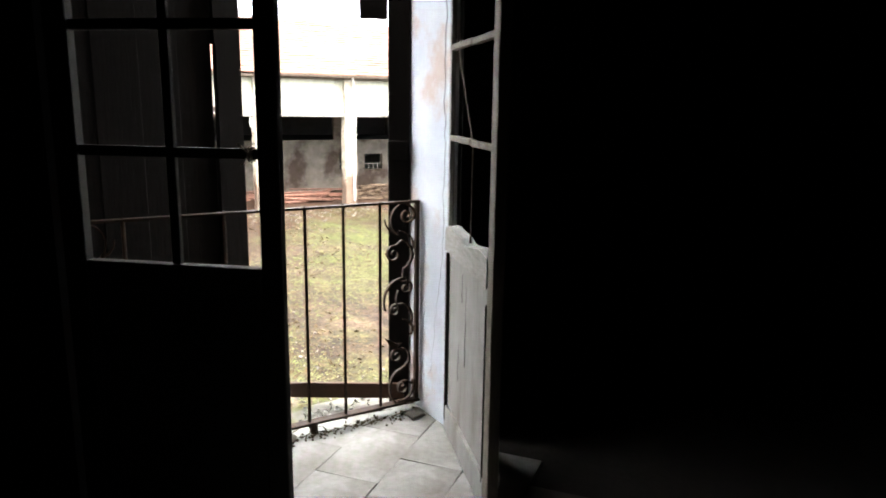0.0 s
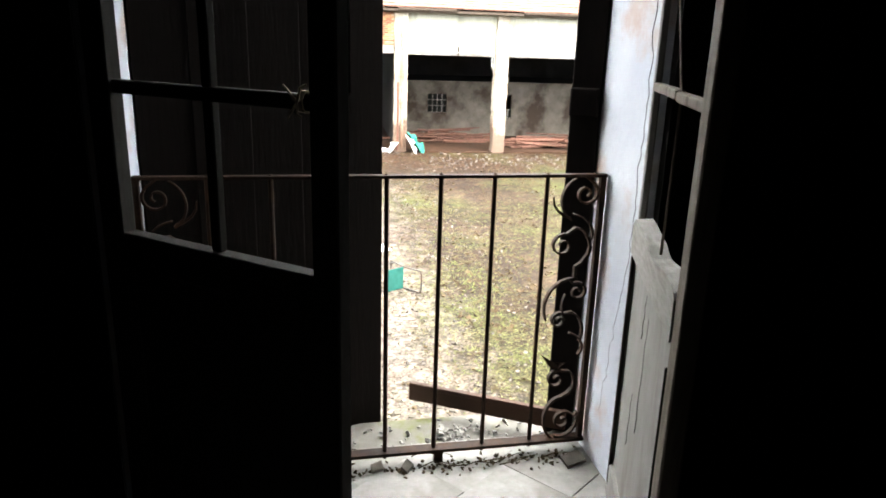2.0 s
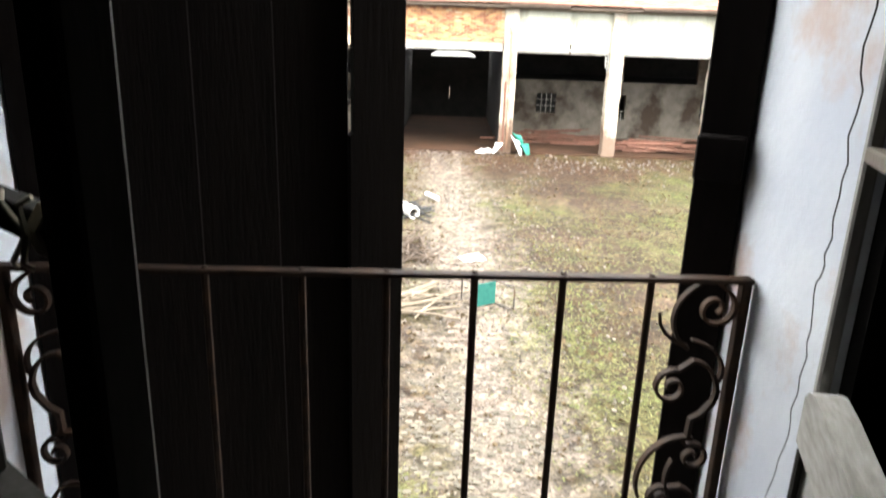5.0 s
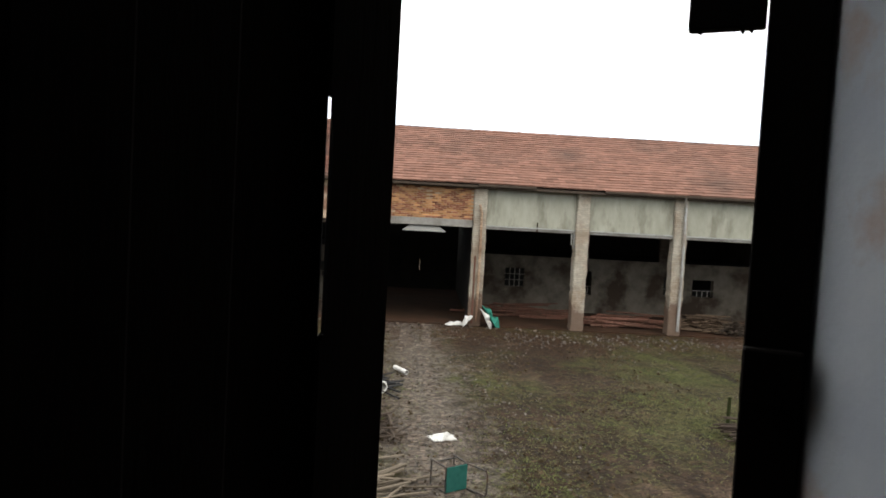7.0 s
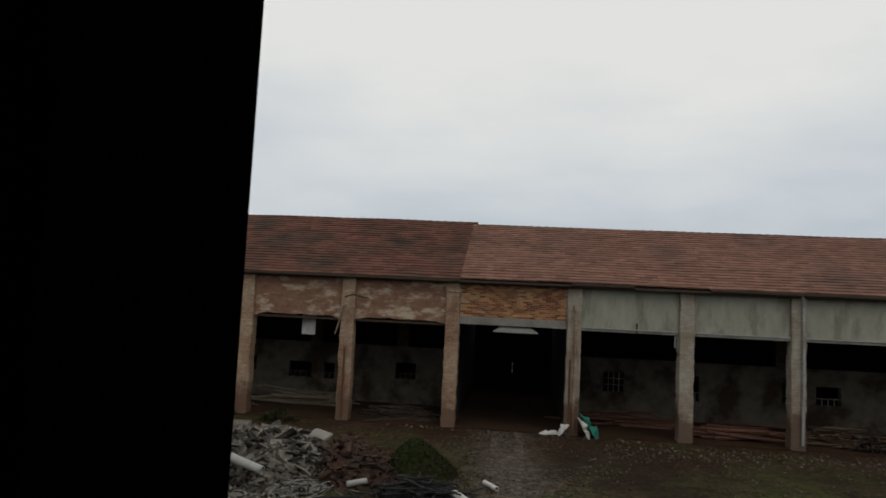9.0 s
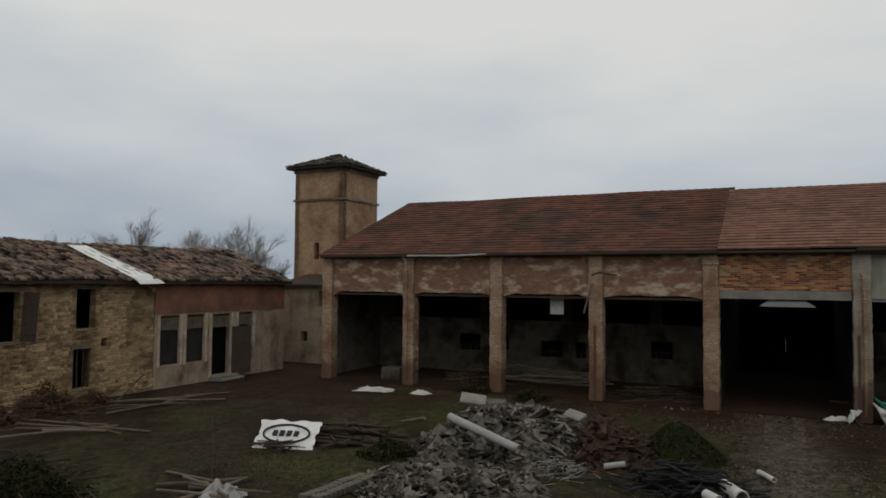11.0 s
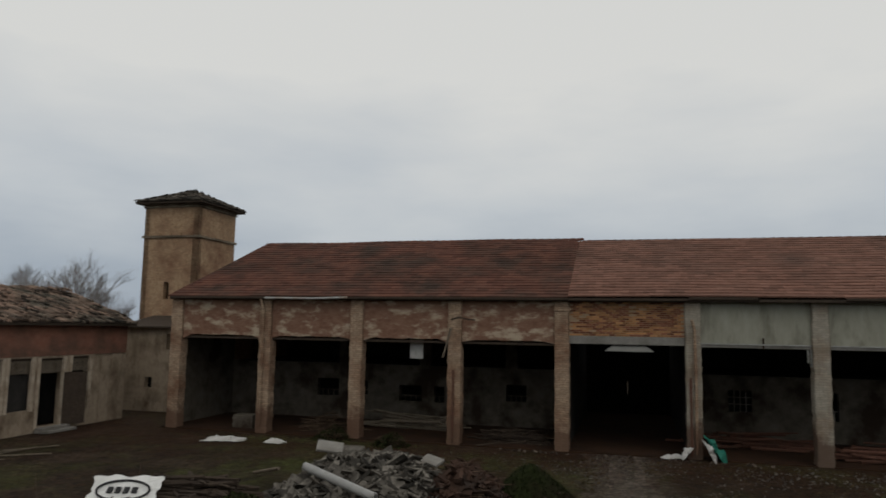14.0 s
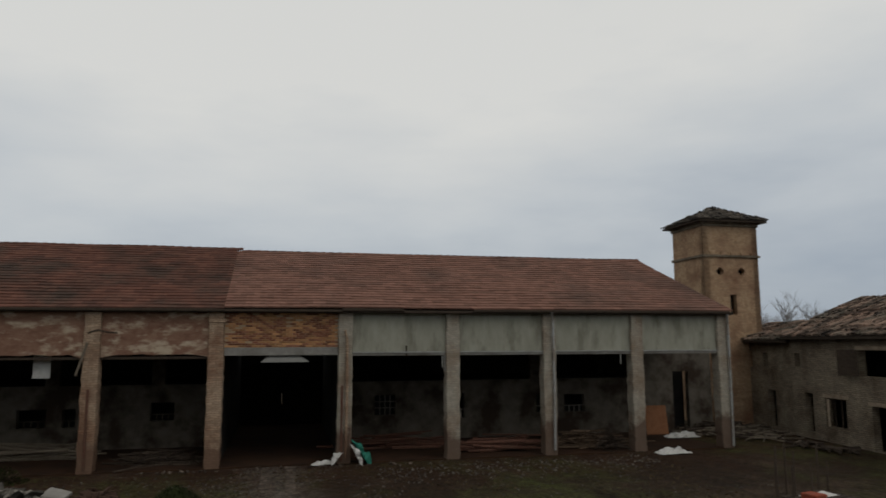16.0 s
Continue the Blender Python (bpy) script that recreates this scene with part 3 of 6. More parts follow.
sh = Shape().box(X0 - 0.02, X1 + 0.02, 0.116, 0.32, FL - 0.16, FL - 0.02, b=0.015)
solo("window_sill", sh, M_SILL, "mossy stone sill strewn with plaster crumbs", "window sill", kind="structure")

# slabs laid askew
for i in range(-8, 5):
    for j in range(-9, 4):
        a = radians(38)
        cx, cy = i * 0.42, j * 0.27
        cx += 0.21 * (j % 2)
        px, py = cx * math.cos(a) - cy * math.sin(a) - 0.7, cx * math.sin(a) + cy * math.cos(a) - 0.9
        if X0 - 0.15 < px < X1 + 0.12 and -1.25 < py < -0.02:
            h = rnd.uniform(-0.003, 0.003)
            s2 = Shape().box(-0.2092, 0.2092, -0.1342, 0.1342, -0.021, 0.002 + h * .4, b=0.002)
            part("floor_slab", s2, M_FLOOR, SLABS, m=Matrix.Translation((px, py, FL)) @ Matrix.Rotation(a + rnd.uniform(-.02, .02), 4, 'Z'))

# crumbs and dirt on sill and threshold
sh = Shape()
for k in range(110):
    sh.rock(rnd.uniform(X0 + .05, X1 - .03), rnd.choice((rnd.uniform(.03, .3), rnd.gauss(.14, .05))), FL + rnd.uniform(-.018, -.004), rnd.choice((.004, .006, .008, .013)), .6, rnd)
for k in range(70):
    sh.rock(rnd.gauss(-.40, .06), rnd.gauss(.16, .03), FL + rnd.uniform(-.016, .0), rnd.choice((.005, .007, .009, .013)), .6, rnd)
solo("plaster_crumbs", sh, M_STONEBIT, "scattered plaster crumbs on the window sill", "debris", kind="stuff")
sh = Shape()
for k in range(300):
    x = rnd.uniform(X0 + .1, X1 - .03)
    sh.rock(x, rnd.gauss(-.045, .022), FL + .004, rnd.uniform(.003, .008), .5, rnd)
for k in range(14):
    x, y = rnd.uniform(-1.1, -.1), rnd.gauss(-.05, .06)
    sh.tube([(x, y, FL + .012), (x + .06, y + rnd.uniform(-.03, .03), FL + .02), (x + .14, y + rnd.uniform(-.05, .05), FL + .012)], .0025, .001, 5)
solo("dirt_and_twigs", sh, M_DEADLEAF, "dirt, dead moss and twigs under the railing", "debris", kind="stuff")
sh = Shape()
for x, y, s, r in ((-.045, -.09, .04, .3), (-.62, -.05, .022, .9), (-.72, -.04, .02, .2)):
    sh.add([(-s, -s * .6, 0), (s, -s * .6, .004), (s * .9, s * .6, .02), (-s, s * .5, .012), (-s, -s * .6, .01), (s, -s * .6, .014), (s * .9, s * .6, .03), (-s, s * .5, .022)],
           [(0, 3, 2, 1), (4, 5, 6, 7), (0, 1, 5, 4), (1, 2, 6, 5), (2, 3, 7, 6), (3, 0, 4, 7)], Matrix.Translation((x, y, FL + .003)) @ Matrix.Rotation(r, 4, 'Z'))
solo("slate_fragments", sh, M_RUBBLE, "broken grey slate fragments lying on the threshold", "debris", kind="stuff")


# ---- wrought iron railing ----
def spiral(cx, cz, r, turns, start, way=1, n=30):
    """Points of a scroll that winds inward from its rim."""
    out = []
    for k in range(n + 1):
        f = k / n
        a = start + way * turns * 2 * math.pi * f
        rr = r * (1 - .8 * f)
        out.append((cx + rr * math.cos(a), 0, cz + rr * math.sin(a)))
    return out


rail = thing("window_railing", "rusty wrought iron window railing with scrolled ends", "railing", Matrix.Translation((0, 0, 0)))
RZ0, RZ1 = FL + .045, 4.10
sh = Shape().box(X0, 0.02, -.014, .014, RZ1 - .010, RZ1, b=.002)
part("top_bar", sh, M_IRON, rail)
part("bottom_bar", Shape().box(X0, 0.02, -.022, .022, RZ0 - .006, RZ0 + .006, b=.002), M_IRON, rail)
bar = Shape().tube([(0, 0, RZ0 - .02), (0, 0, RZ1 - .004)], .0075, sides=8).mesh("bar")
for x in (-.178, -.351, -.522, -.690, -.850, -1.031, -1.21):
    part("bar", bar, M_IRON, rail, m=Matrix.Translation((x, 0, 0)))
    part("rivet", Shape().tube([(x, 0, RZ1 - .001), (x, 0, RZ1 + .004)], .008, .004, 8), M_IRON, rail)
for k in range(2):
    part("foot", Shape().box(-.52 - .5 * k, -.49 - .5 * k, -.012, .012, FL - .02, RZ0), M_IRON, rail)


def scroll_panel(mirror):
    """The scrolled end of the railing: post, three S shaped stems, curls and a leaf."""
    s = -1 if mirror else 1
    ox = (X0 + .012) if mirror else 0.008
    def place(pts):
        return [(ox + s * x, 0, z) for x, _, z in pts]
    part("post", Shape().box(ox - .009, ox + .009, -.012, .012, RZ0, RZ1 - .01, b=.002), M_IRON, rail)
    def curl(cx, cz, r, start, turns, way, lead):
        """A scroll wound from its rim inward, with a lead-in stem given as the arc's first points."""
        pts = lead + spiral(cx, cz, r, turns, start, way, 36)
        part("scroll", Shape().strip(place(pts), .016, .0075, .005), M_IRON, rail)
    def arc(cx, cz, rx, rz, a0, a1, n=16):
        return [(cx + rx * math.cos(radians(a0 + (a1 - a0) * k / n)), 0, cz + rz * math.sin(radians(a0 + (a1 - a0) * k / n))) for k in range(n + 1)]
    # top curl, hung from the bar beside the post
    curl(-.052, 4.035, .042, radians(60), 1.35, -1, [(-.058, 0, 4.092)])
    part("stem", Shape().strip(place(arc(-.055, 4.015, .078, .078, 115, 238)), .016, .003, .008), M_IRON, rail)
    part("stem", Shape().strip(place(arc(-.115, 3.90, .095, .07, 75, -20)), .016, .004, .007), M_IRON, rail)
    # second curl and its broken stem
    curl(-.118, 3.862, .040, radians(75), 1.35, 1, arc(-.085, 3.845, .062, .077, -5, 85, 8))
    part("stem", Shape().strip(place([(-.022, 0, 3.86), (-.028, 0, 3.83), (-.05, 0, 3.80), (-.068, 0, 3.79), (-.070, 0, 3.745)]), .016, .009, .009), M_IRON, rail)
    # middle pair: wide bow with a curl inside
    curl(-.054, 3.70, .034, radians(120), 1.35, -1, [(-.085, 0, 3.745)])
    part("stem", Shape().strip(place(arc(-.075, 3.645, .092, .102, 80, 205)), .016, .008, .006), M_IRON, rail)
    part("stem", Shape().strip(place(arc(-.03, 3.65, .075, .085, 150, 215)), .016, .003, .007), M_IRON, rail)
    curl(-.112, 3.598, .030, radians(60), 1.3, 1, arc(-.085, 3.555, .06, .075, -30, 75, 8))
    part("stem", Shape().strip(place(arc(-.12, 3.50, .10, .06, 60, -30)), .016, .006, .006), M_IRON, rail)
    # lower S
    curl(-.103, 3.378, .036, radians(60), 1.3, 1, arc(-.085, 3.36, .048, .055, -30, 60, 6))
    curl(-.068, 3.215, .040, radians(20), 1.3, 1, arc(-.075, 3.225, .062, .072, 250, 378, 12))
    part("stem", Shape().strip(place(arc(-.075, 3.225, .064, .085, 95, 250) ), .016, .008, .008), M_IRON, rail)
    part("stem", Shape().strip(place([(-.08, 0, 3.31), (-.055, 0, 3.325), (-.044, 0, 3.34)]), .016, .008, .008), M_IRON, rail)
    part("tendril", Shape().tube(place([(-.162, 0, 4.025), (-.158, 0, 4.0), (-.145, 0, 3.98), (-.12, 0, 3.962), (-.10, 0, 3.955)]), .003, .006, 6), M_IRON, rail)
    lf = Shape()
    v = [(-.07, 0, 3.44), (-.10, -.012, 3.435), (-.13, -.012, 3.455), (-.165, 0, 3.475), (-.13, .012, 3.425), (-.10, .012, 3.405), (-.12, -.004, 3.446), (-.12, .004, 3.438)]
    v = [(ox + s * x, y, z) for x, y, z in v]
    lf.add(v, [(0, 1, 6), (1, 2, 6), (2, 3, 6), (3, 7, 6), (3, 4, 7), (4, 5, 7), (5, 0, 7), (0, 6, 7), (0, 5, 4, 3, 2, 1)])
    part("leaf", lf, M_IRON, rail)


scroll_panel(False)
scroll_panel(True)


# ---- casement doors, folded inward ----
def door_leaf(name, hinge, free, label, broken, hs, mx, bars):
    """A half-glazed leaf along local x from hinge to free edge; the panes are gone."""
    d = Vector((free[0] - hinge[0], free[1] - hinge[1], 0))
    w = d.length
    leaf = thing(name, label, "door", Matrix.Translation((hinge[0], hinge[1], FL + .03)) @ Matrix.Rotation(math.atan2(d.y, d.x), 4, 'Z'), kind="structure")
    H, t = 2.36, .02
    # The unbroken leaf takes the shaded copy of the door paint.
    frame_mat = M_WOODGREY if broken else M_LEAFSHADED
    part("hinge_stile", Shape().box(0, hs, -t * (.5 if broken else 1), t * (.5 if broken else 1), 0, H, b=.004), frame_mat, leaf)
    part("free_stile", Shape().box(w - .065, w, -t, t, 0, H, b=.004), M_WOODRAW if broken else frame_mat, leaf, "bare weathered outer stile")
    part("bottom_rail", Shape().box(hs, w - .065, -t, t, 0, .12, b=.003), frame_mat, leaf)
    if broken:
        # upper edge split and worn away beside the middle bar
        tops = ((hs, .884), (hs + .02, .902), (hs + .05, .912), (hs + .12, .913), (hs + .2, .908), (mx - .05, .904), (mx - .02, .896), (mx + .02, .890), (mx + .06, .894), (w - .24, .905), (w - .18, .914), (w - .11, .912), (w - .08, .905), (w - .065, .894))
        v = [p for x, z in tops for p in ((x, -t - .004, .802), (x, t, .802), (x, t, z), (x, -t - .004, z - .004))]
        f = [(i * 4 + k, i * 4 + (k + 1) % 4, i * 4 + 4 + (k + 1) % 4, i * 4 + 4 + k) for i in range(len(tops) - 1) for k in range(4)]
        part("lock_rail", Shape().add(v, f + [(3, 2, 1, 0), tuple(len(v) - 4 + k for k in range(4))]), M_WOODBARE, leaf, "bare splintered lock rail")
        # Raised near-black strips put in for the shade within the moulding.
        part("groove", Shape().box(hs + .002, hs + .012, -.021, -.012, .05, .79), M_CRACK, leaf, "near-black strip for the shade in an open joint")
        part("groove", Shape().box(hs + .018, hs + .023, -.021, -.012, .05, .79), M_CRACK, leaf)
        part("groove", Shape().box(w - .082, w - .074, -.021, -.012, .1, .74), M_CRACK, leaf)
    else:
        part("lock_rail", Shape().box(hs, w - .065, -t, t, .815, .903, b=.004), frame_mat, leaf)
    part("top_rail", Shape().box(hs, w - .065, -t, t, H - .10, H, b=.004), frame_mat, leaf)
    part("lower_panel", Shape().box(hs + .015, w - .08, -.007, .007, .12, .815), frame_mat, leaf)
    for x0, x1, z0, z1 in ((hs, hs + .015, .12, .815), (w - .08, w - .065, .12, .815)):
        part("panel_moulding", Shape().box(x0, x1, -.014, .014, z0, z1, b=.003), frame_mat, leaf)
    if broken:
        for cx, z0, z1 in ((.22, .30, .46), (.33, .40, .72), (.27, .64, .76)):
            pts = [(cx + .006 * math.sin(k * 1.9) + .004 * k / 5, -.0072, z0 + (z1 - z0) * k / 8) for k in range(9)]
            part("paint_crack", Shape().tube(pts, .0022, .0008, 4), M_CRACK, leaf, "dark split in the paint")
        for cx, cz in ((.42, .86), (.50, .85), (.47, .875), (.30, .84)):
            part("paint_crack", Shape().tube([(cx, -.0205, cz), (cx + .012, -.0205, cz + .006), (cx + .022, -.0205, cz - .004)], .002, .001, 4), M_CRACK, leaf)
    for k, z in enumerate(bars):
        if broken:
            part("glazing_bar", Shape().box(hs, mx - .006, -.012, .012, z, z + .022, b=.003), M_WOODRAW, leaf)
            part("glazing_bar", Shape().box(mx + .006, w - .065, -.012, .012, z - .004, z + .018, b=.003), M_WOODRAW, leaf)
        else:
            part("glazing_bar", Shape().box(hs, w - .065, -.012, .012, z, z + .03, b=.003), frame_mat, leaf)
    if broken:
        part("glazing_bar", Shape().tube([(mx - .006, 0, .88), (mx + .004, 0, 1.1), (mx + .006, 0, 1.26), (mx - .13, 0, 1.44), (.085, 0, 1.64)], .004, .0035, 6), M_WOODRAW, leaf, "thin bent bar without its glass")
    else:
        part("glazing_bar", Shape().box(mx - .014, mx + .014, -.011, .011, .905, H - .1, b=.003), frame_mat, leaf)
        kn = Shape()
        for k in range(3):
            kn.tube([(w - .095 + .006 * k, .019 * math.cos(i), bars[0] + .015 + .021 * math.sin(i)) for i in range(8)], .003, .003, 5)
        for x, z in ((-.03, .03), (.025, .034), (-.02, -.03), (.012, -.026)):
            kn.tube([(w - .09, -.022, bars[0] + .015), (w - .09 + x * .6, -.03, bars[0] + .015 + z * .8), (w - .09 + x, -.024, bars[0] + .015 + z)], .003, .002, 5)
        part("cord", kn, M_ROPE, leaf, "knotted cord round the glazing bar")
    return leaf


door_leaf("door_1", (-1.405, -.298), (-.862, -.762), "half-open casement door leaf without glass, coloured as shaded", False, .076, .374, (1.226, 1.588, 1.94))
door_leaf("door_2", (.004, -.292), (-.238, -.985), "open weathered casement door leaf with broken glazing", True, .022, .357, (1.25, 1.60, 1.95))


# ---- outside shutters ----
def shutter_frame(name, hinge, free, label):
    d = Vector((free[0] - hinge[0], free[1] - hinge[1], 0))
    return thing(name, label, "shutter", Matrix.Translation((hinge[0], hinge[1], FL - .08)) @ Matrix.Rotation(math.atan2(d.y, d.x), 4, 'Z'), kind="structure"), d.length


s1, w1 = shutter_frame("shutter_1", (X0 + .005, .108), (-.676, .368), "half-open dark plank shutter with gaps between its boards")
H1 = 2.52
edges = [0, w1 * .2, w1 * .42, w1 * .63, w1 * .85, w1]
for k in range(5):
    a, b, o = edges[k], edges[k + 1] + (.006 if k < 3 else 0), .004 * (k % 2)
    sh = Shape()
    if k == 4:
        # outer board laid behind its neighbour: a worn inner edge leaves a slit
        sh.add([(a - .008, -.03, 0), (b, -.03, 0), (b, -.03, H1), (a - .008, -.03, H1), (a - .008, -.03, 1.735), (a, -.03, 1.733), (a, -.03, 1.30), (a - .008, -.03, 1.29)]
               + [(a - .008, -.002, 0), (b, -.002, 0), (b, -.002, H1), (a - .008, -.002, H1), (a - .008, -.002, 1.735), (a, -.002, 1.733), (a, -.002, 1.30), (a - .008, -.002, 1.29)],
               [(0, 1, 6, 7), (1, 2, 5, 6), (2, 3, 4, 5), (8, 15, 14, 9), (9, 14, 13, 10), (10, 13, 12, 11)] + [(i, i + 8, (i + 1) % 8 + 8, (i + 1) % 8) for i in range(8)])
    elif k == 3:
        sh.box(a, b - .004, .001, .036, .012, H1, b=.003)
        sh.box(b - .0045, b + .006, .001, .03, .012, 1.29)
        sh.box(b - .0045, b + .006, .001, .03, 1.742, H1)
    else:
        sh.box(a, b, -.015 - o, .015 + o, .0, H1, b=.003)
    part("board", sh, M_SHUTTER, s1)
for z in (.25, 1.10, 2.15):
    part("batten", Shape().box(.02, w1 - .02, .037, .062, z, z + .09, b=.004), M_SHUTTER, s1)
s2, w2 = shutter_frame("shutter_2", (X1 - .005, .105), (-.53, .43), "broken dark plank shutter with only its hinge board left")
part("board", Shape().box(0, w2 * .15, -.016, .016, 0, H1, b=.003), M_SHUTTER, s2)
sh = Shape().box(w2 * .15 + .003, w2 * .345, -.014, .014, 1.87, H1, b=.003)
for k in range(9):
    x = w2 * .15 + .006 + k * .0135
    sh.add([(x, -.013, 1.872), (x + .012, -.013, 1.872), (x + .012, .013, 1.872), (x, .013, 1.872), (x + .005, 0, 1.872 - rnd.uniform(.002, .014))], [(0, 4, 1), (1, 4, 2), (2, 4, 3), (3, 4, 0), (0, 1, 2, 3)])
part("broken_board", sh, M_SHUTTER, s2)
part("batten", Shape().box(.02, w2, .017, .040, .100, .174, b=.004), M_PLANKBROWN, s2, "brown batten left without its boards")
part("batten", Shape().box(.02, w2 * .8, .041, .056, .165, .182, b=.003), M_PLANKBROWN, s2)
part("batten", Shape().box(.005, w2 * .15, .017, .045, 1.25, 1.34, b=.004), M_SHUTTER, s2)
part("hinge_strap", Shape().box(0, w2 * .14, -.021, -.0165, .3, .335, b=.002), M_IRON, s2)

# cracks down the limewash
sh = Shape()
for off, z0, z1, thick in ((0, 5.45, 3.3, .0042), (.022, 4.3, 3.75, .0022), (.012, 3.7, 3.4, .0022)):
    z, pts = z0, []
    while z > z1:
        pts.append((X1 - .002, -.204 + off + max(0, 3.95 - z) * .155 + rnd.uniform(-.011, .011), z))
        z -= rnd.uniform(.012, .045)
    sh.tube(pts, thick, thick * .6, 4)
solo("plaster_crack", sh, M_CRACK, "long crack running down the limewashed reveal", "crack", kind="structure")


# ---- the yard ----
def hills(x, y):
    """Small unevenness of the yard."""
    p = Vector((x, y, 0))
    near = 1.0 if 1.5 < y < 27 and -22 < x < 24 else 0.25
    rut = sum(math.exp(-((x - c - .06 * (y - 20) - .35 * math.sin(y * .23 + c)) / .2) ** 2) for c in (2.0, 3.5, 5.6, 7.1))
    return near * (.05 * noise.noise(p * .35) + .02 * noise.noise(p * 1.3) + .022 * noise.noise(p * 3.1) - .045 * rut * (.5 + noise.noise(p * .6)))


def lines(a, b, step, far):
    """Grid lines: far ones first, then an even run."""
    return [-f for f in far[::-1]] + [a + (b - a) * k / round((b - a) / step) for k in range(round((b - a) / step) + 1)] + list(far)


gx, gy = lines(-30, 32, .2, (60, 150, 500, 2000)), lines(-8, 48, .25, (90, 200, 600, 2000))
gv = [(x, y, hills(x, y) - .02) for y in gy for x in gx]
W = len(gx)
gf = [(j * W + i, j * W + i + 1, (j + 1) * W + i + 1, (j + 1) * W + i) for j in range(len(gy) - 1) for i in range(W - 1)]
ground = solo("ground", Shape().add(gv, gf), M_GROUND, "muddy yard ground with gravel and patches of grass", "ground", kind="structure", smooth=True)

# worn twin strips of brick pavers leading to the gate
sh = Shape()
for k in range(190):
    y = 8.5 + k * .1
    for side in (-.28, .28):
        for j in range(3):
            if rnd.random() < (.6 if y < 14 else .9 if y > 23 else .35):
                x = .42 + side * (1 if y < 22 else 1.5) + max(0, y - 22) * .07 + (j - 1) * .115 + rnd.uniform(-.014, .014)
                z = hills(x, y) - .02
                sh.box(-.05, .05, -.044, .044, -.02, rnd.uniform(.004, .012), Matrix.Translation((x, y, z)) @ Matrix.Rotation(rnd.uniform(-.08, .08), 4, 'Z'))

for k in range(46):
    x = -3.4 + k * .2
    if rnd.random() < .72:
        y = 27.1 - .052 * x + rnd.uniform(-.06, .06)
        sh.rock(x, y, hills(x, y) + .005, rnd.uniform(.06, .11), .35, rnd)
solo("paving", sh, M_PAVER, "worn pale pavers sunk in mud leading to the gate", "paving", kind="stuff")

# gravel and clods
sh, dirt = Shape(), Shape()
for k in range(9000):
    y = 5 + 23 * rnd.random() ** .9
    x = rnd.choice((rnd.gauss(.4, 1.5), rnd.uniform(-7, 16), rnd.gauss(0, 3)))
    if noise.noise(Vector((x * .3, y * .3, 5))) < -.12:
        continue
    (sh if rnd.random() < .8 else dirt).rock(x, y, hills(x, y) - .014, rnd.choice((.010, .014, .018, .022, .034)), .5, rnd)
for k in range(420):
    x, y = rnd.uniform(4, 15), rnd.gauss(25.0, .8)
    sh.rock(x, y, hills(x, y) - .012, rnd.uniform(.015, .05), .5, rnd)
solo("gravel", sh, M_GRAVEL, "scattered pale gravel and stones in the mud", "gravel", kind="stuff")
for k in range(600):
    x, y = rnd.gauss(1.8, 1.6), rnd.uniform(4.5, 12)
    a, s, z = rnd.uniform(0, 6.3), rnd.uniform(.018, .045), hills(x, y) - .01
    dirt.add([(-s, 0, 0), (0, -s * .5, .012), (s, 0, .004), (0, s * .5, .015), (0, 0, .002)], [(0, 1, 4), (1, 2, 4), (2, 3, 4), (3, 0, 4)], Matrix.Translation((x, y, z)) @ Matrix.Rotation(a, 4, 'Z'))
for k in range(5200):
    x, y = rnd.uniform(-3, 15), rnd.uniform(8, 26.5)
    if noise.noise(Vector((x * .5, y * .25, 11))) > .02:
        dirt.rock(x, y, hills(x, y) - .016, rnd.choice((.02, .03, .04, .055)), .45, rnd)
solo("dead_leaves", dirt, M_DEADLEAF, "dark clods and dead leaves trodden into the yard", "debris", kind="stuff")


def grass(sh, x, y, h):
    z = hills(x, y) - .02
    for _ in range(4):
        a, b, l = rnd.uniform(0, 6.3), rnd.uniform(1.2, 3.2), h * rnd.uniform(.3, .75)
        dx, dy = math.cos(a), math.sin(a)
        w = .007
        sh.add([(x - dy * w, y + dx * w, z), (x + dy * w, y - dx * w, z), (x + dx * l * b, y + dy * l * b, z + l)], [(0, 1, 2)])


sh = Shape()
for cx, cy, sx, sy, n in ((1.9, 7.6, .55, 1.6, 900), (2.9, 6.4, .5, 1.2, 700), (2.2, 10.5, .6, 1.4, 600), (-.8, 4.9, .25, .2, 260), (7, 15.5, 2.2, 1.6, 4200), (2.5, 12.5, 1.2, 1.2, 500), (-10.4, 14.9, 1.3, .8, 3400), (-11.5, 27.1, 2.5, .4, 1500), (-1.4, 17.2, .8, 1.4, 1400), (4.8, 13, 1.5, 1.5, 700), (-6, 25.5, 4, .7, 700), (9, 19, 4, 2, 900)):
    for k in range(int(n * 1.7)):
        grass(sh, rnd.gauss(cx, sx), rnd.gauss(cy, sy), rnd.uniform(.02, .055))
solo("grass", sh, M_GRASS, "thin winter grass growing in patches in the yard", "grass", kind="stuff")

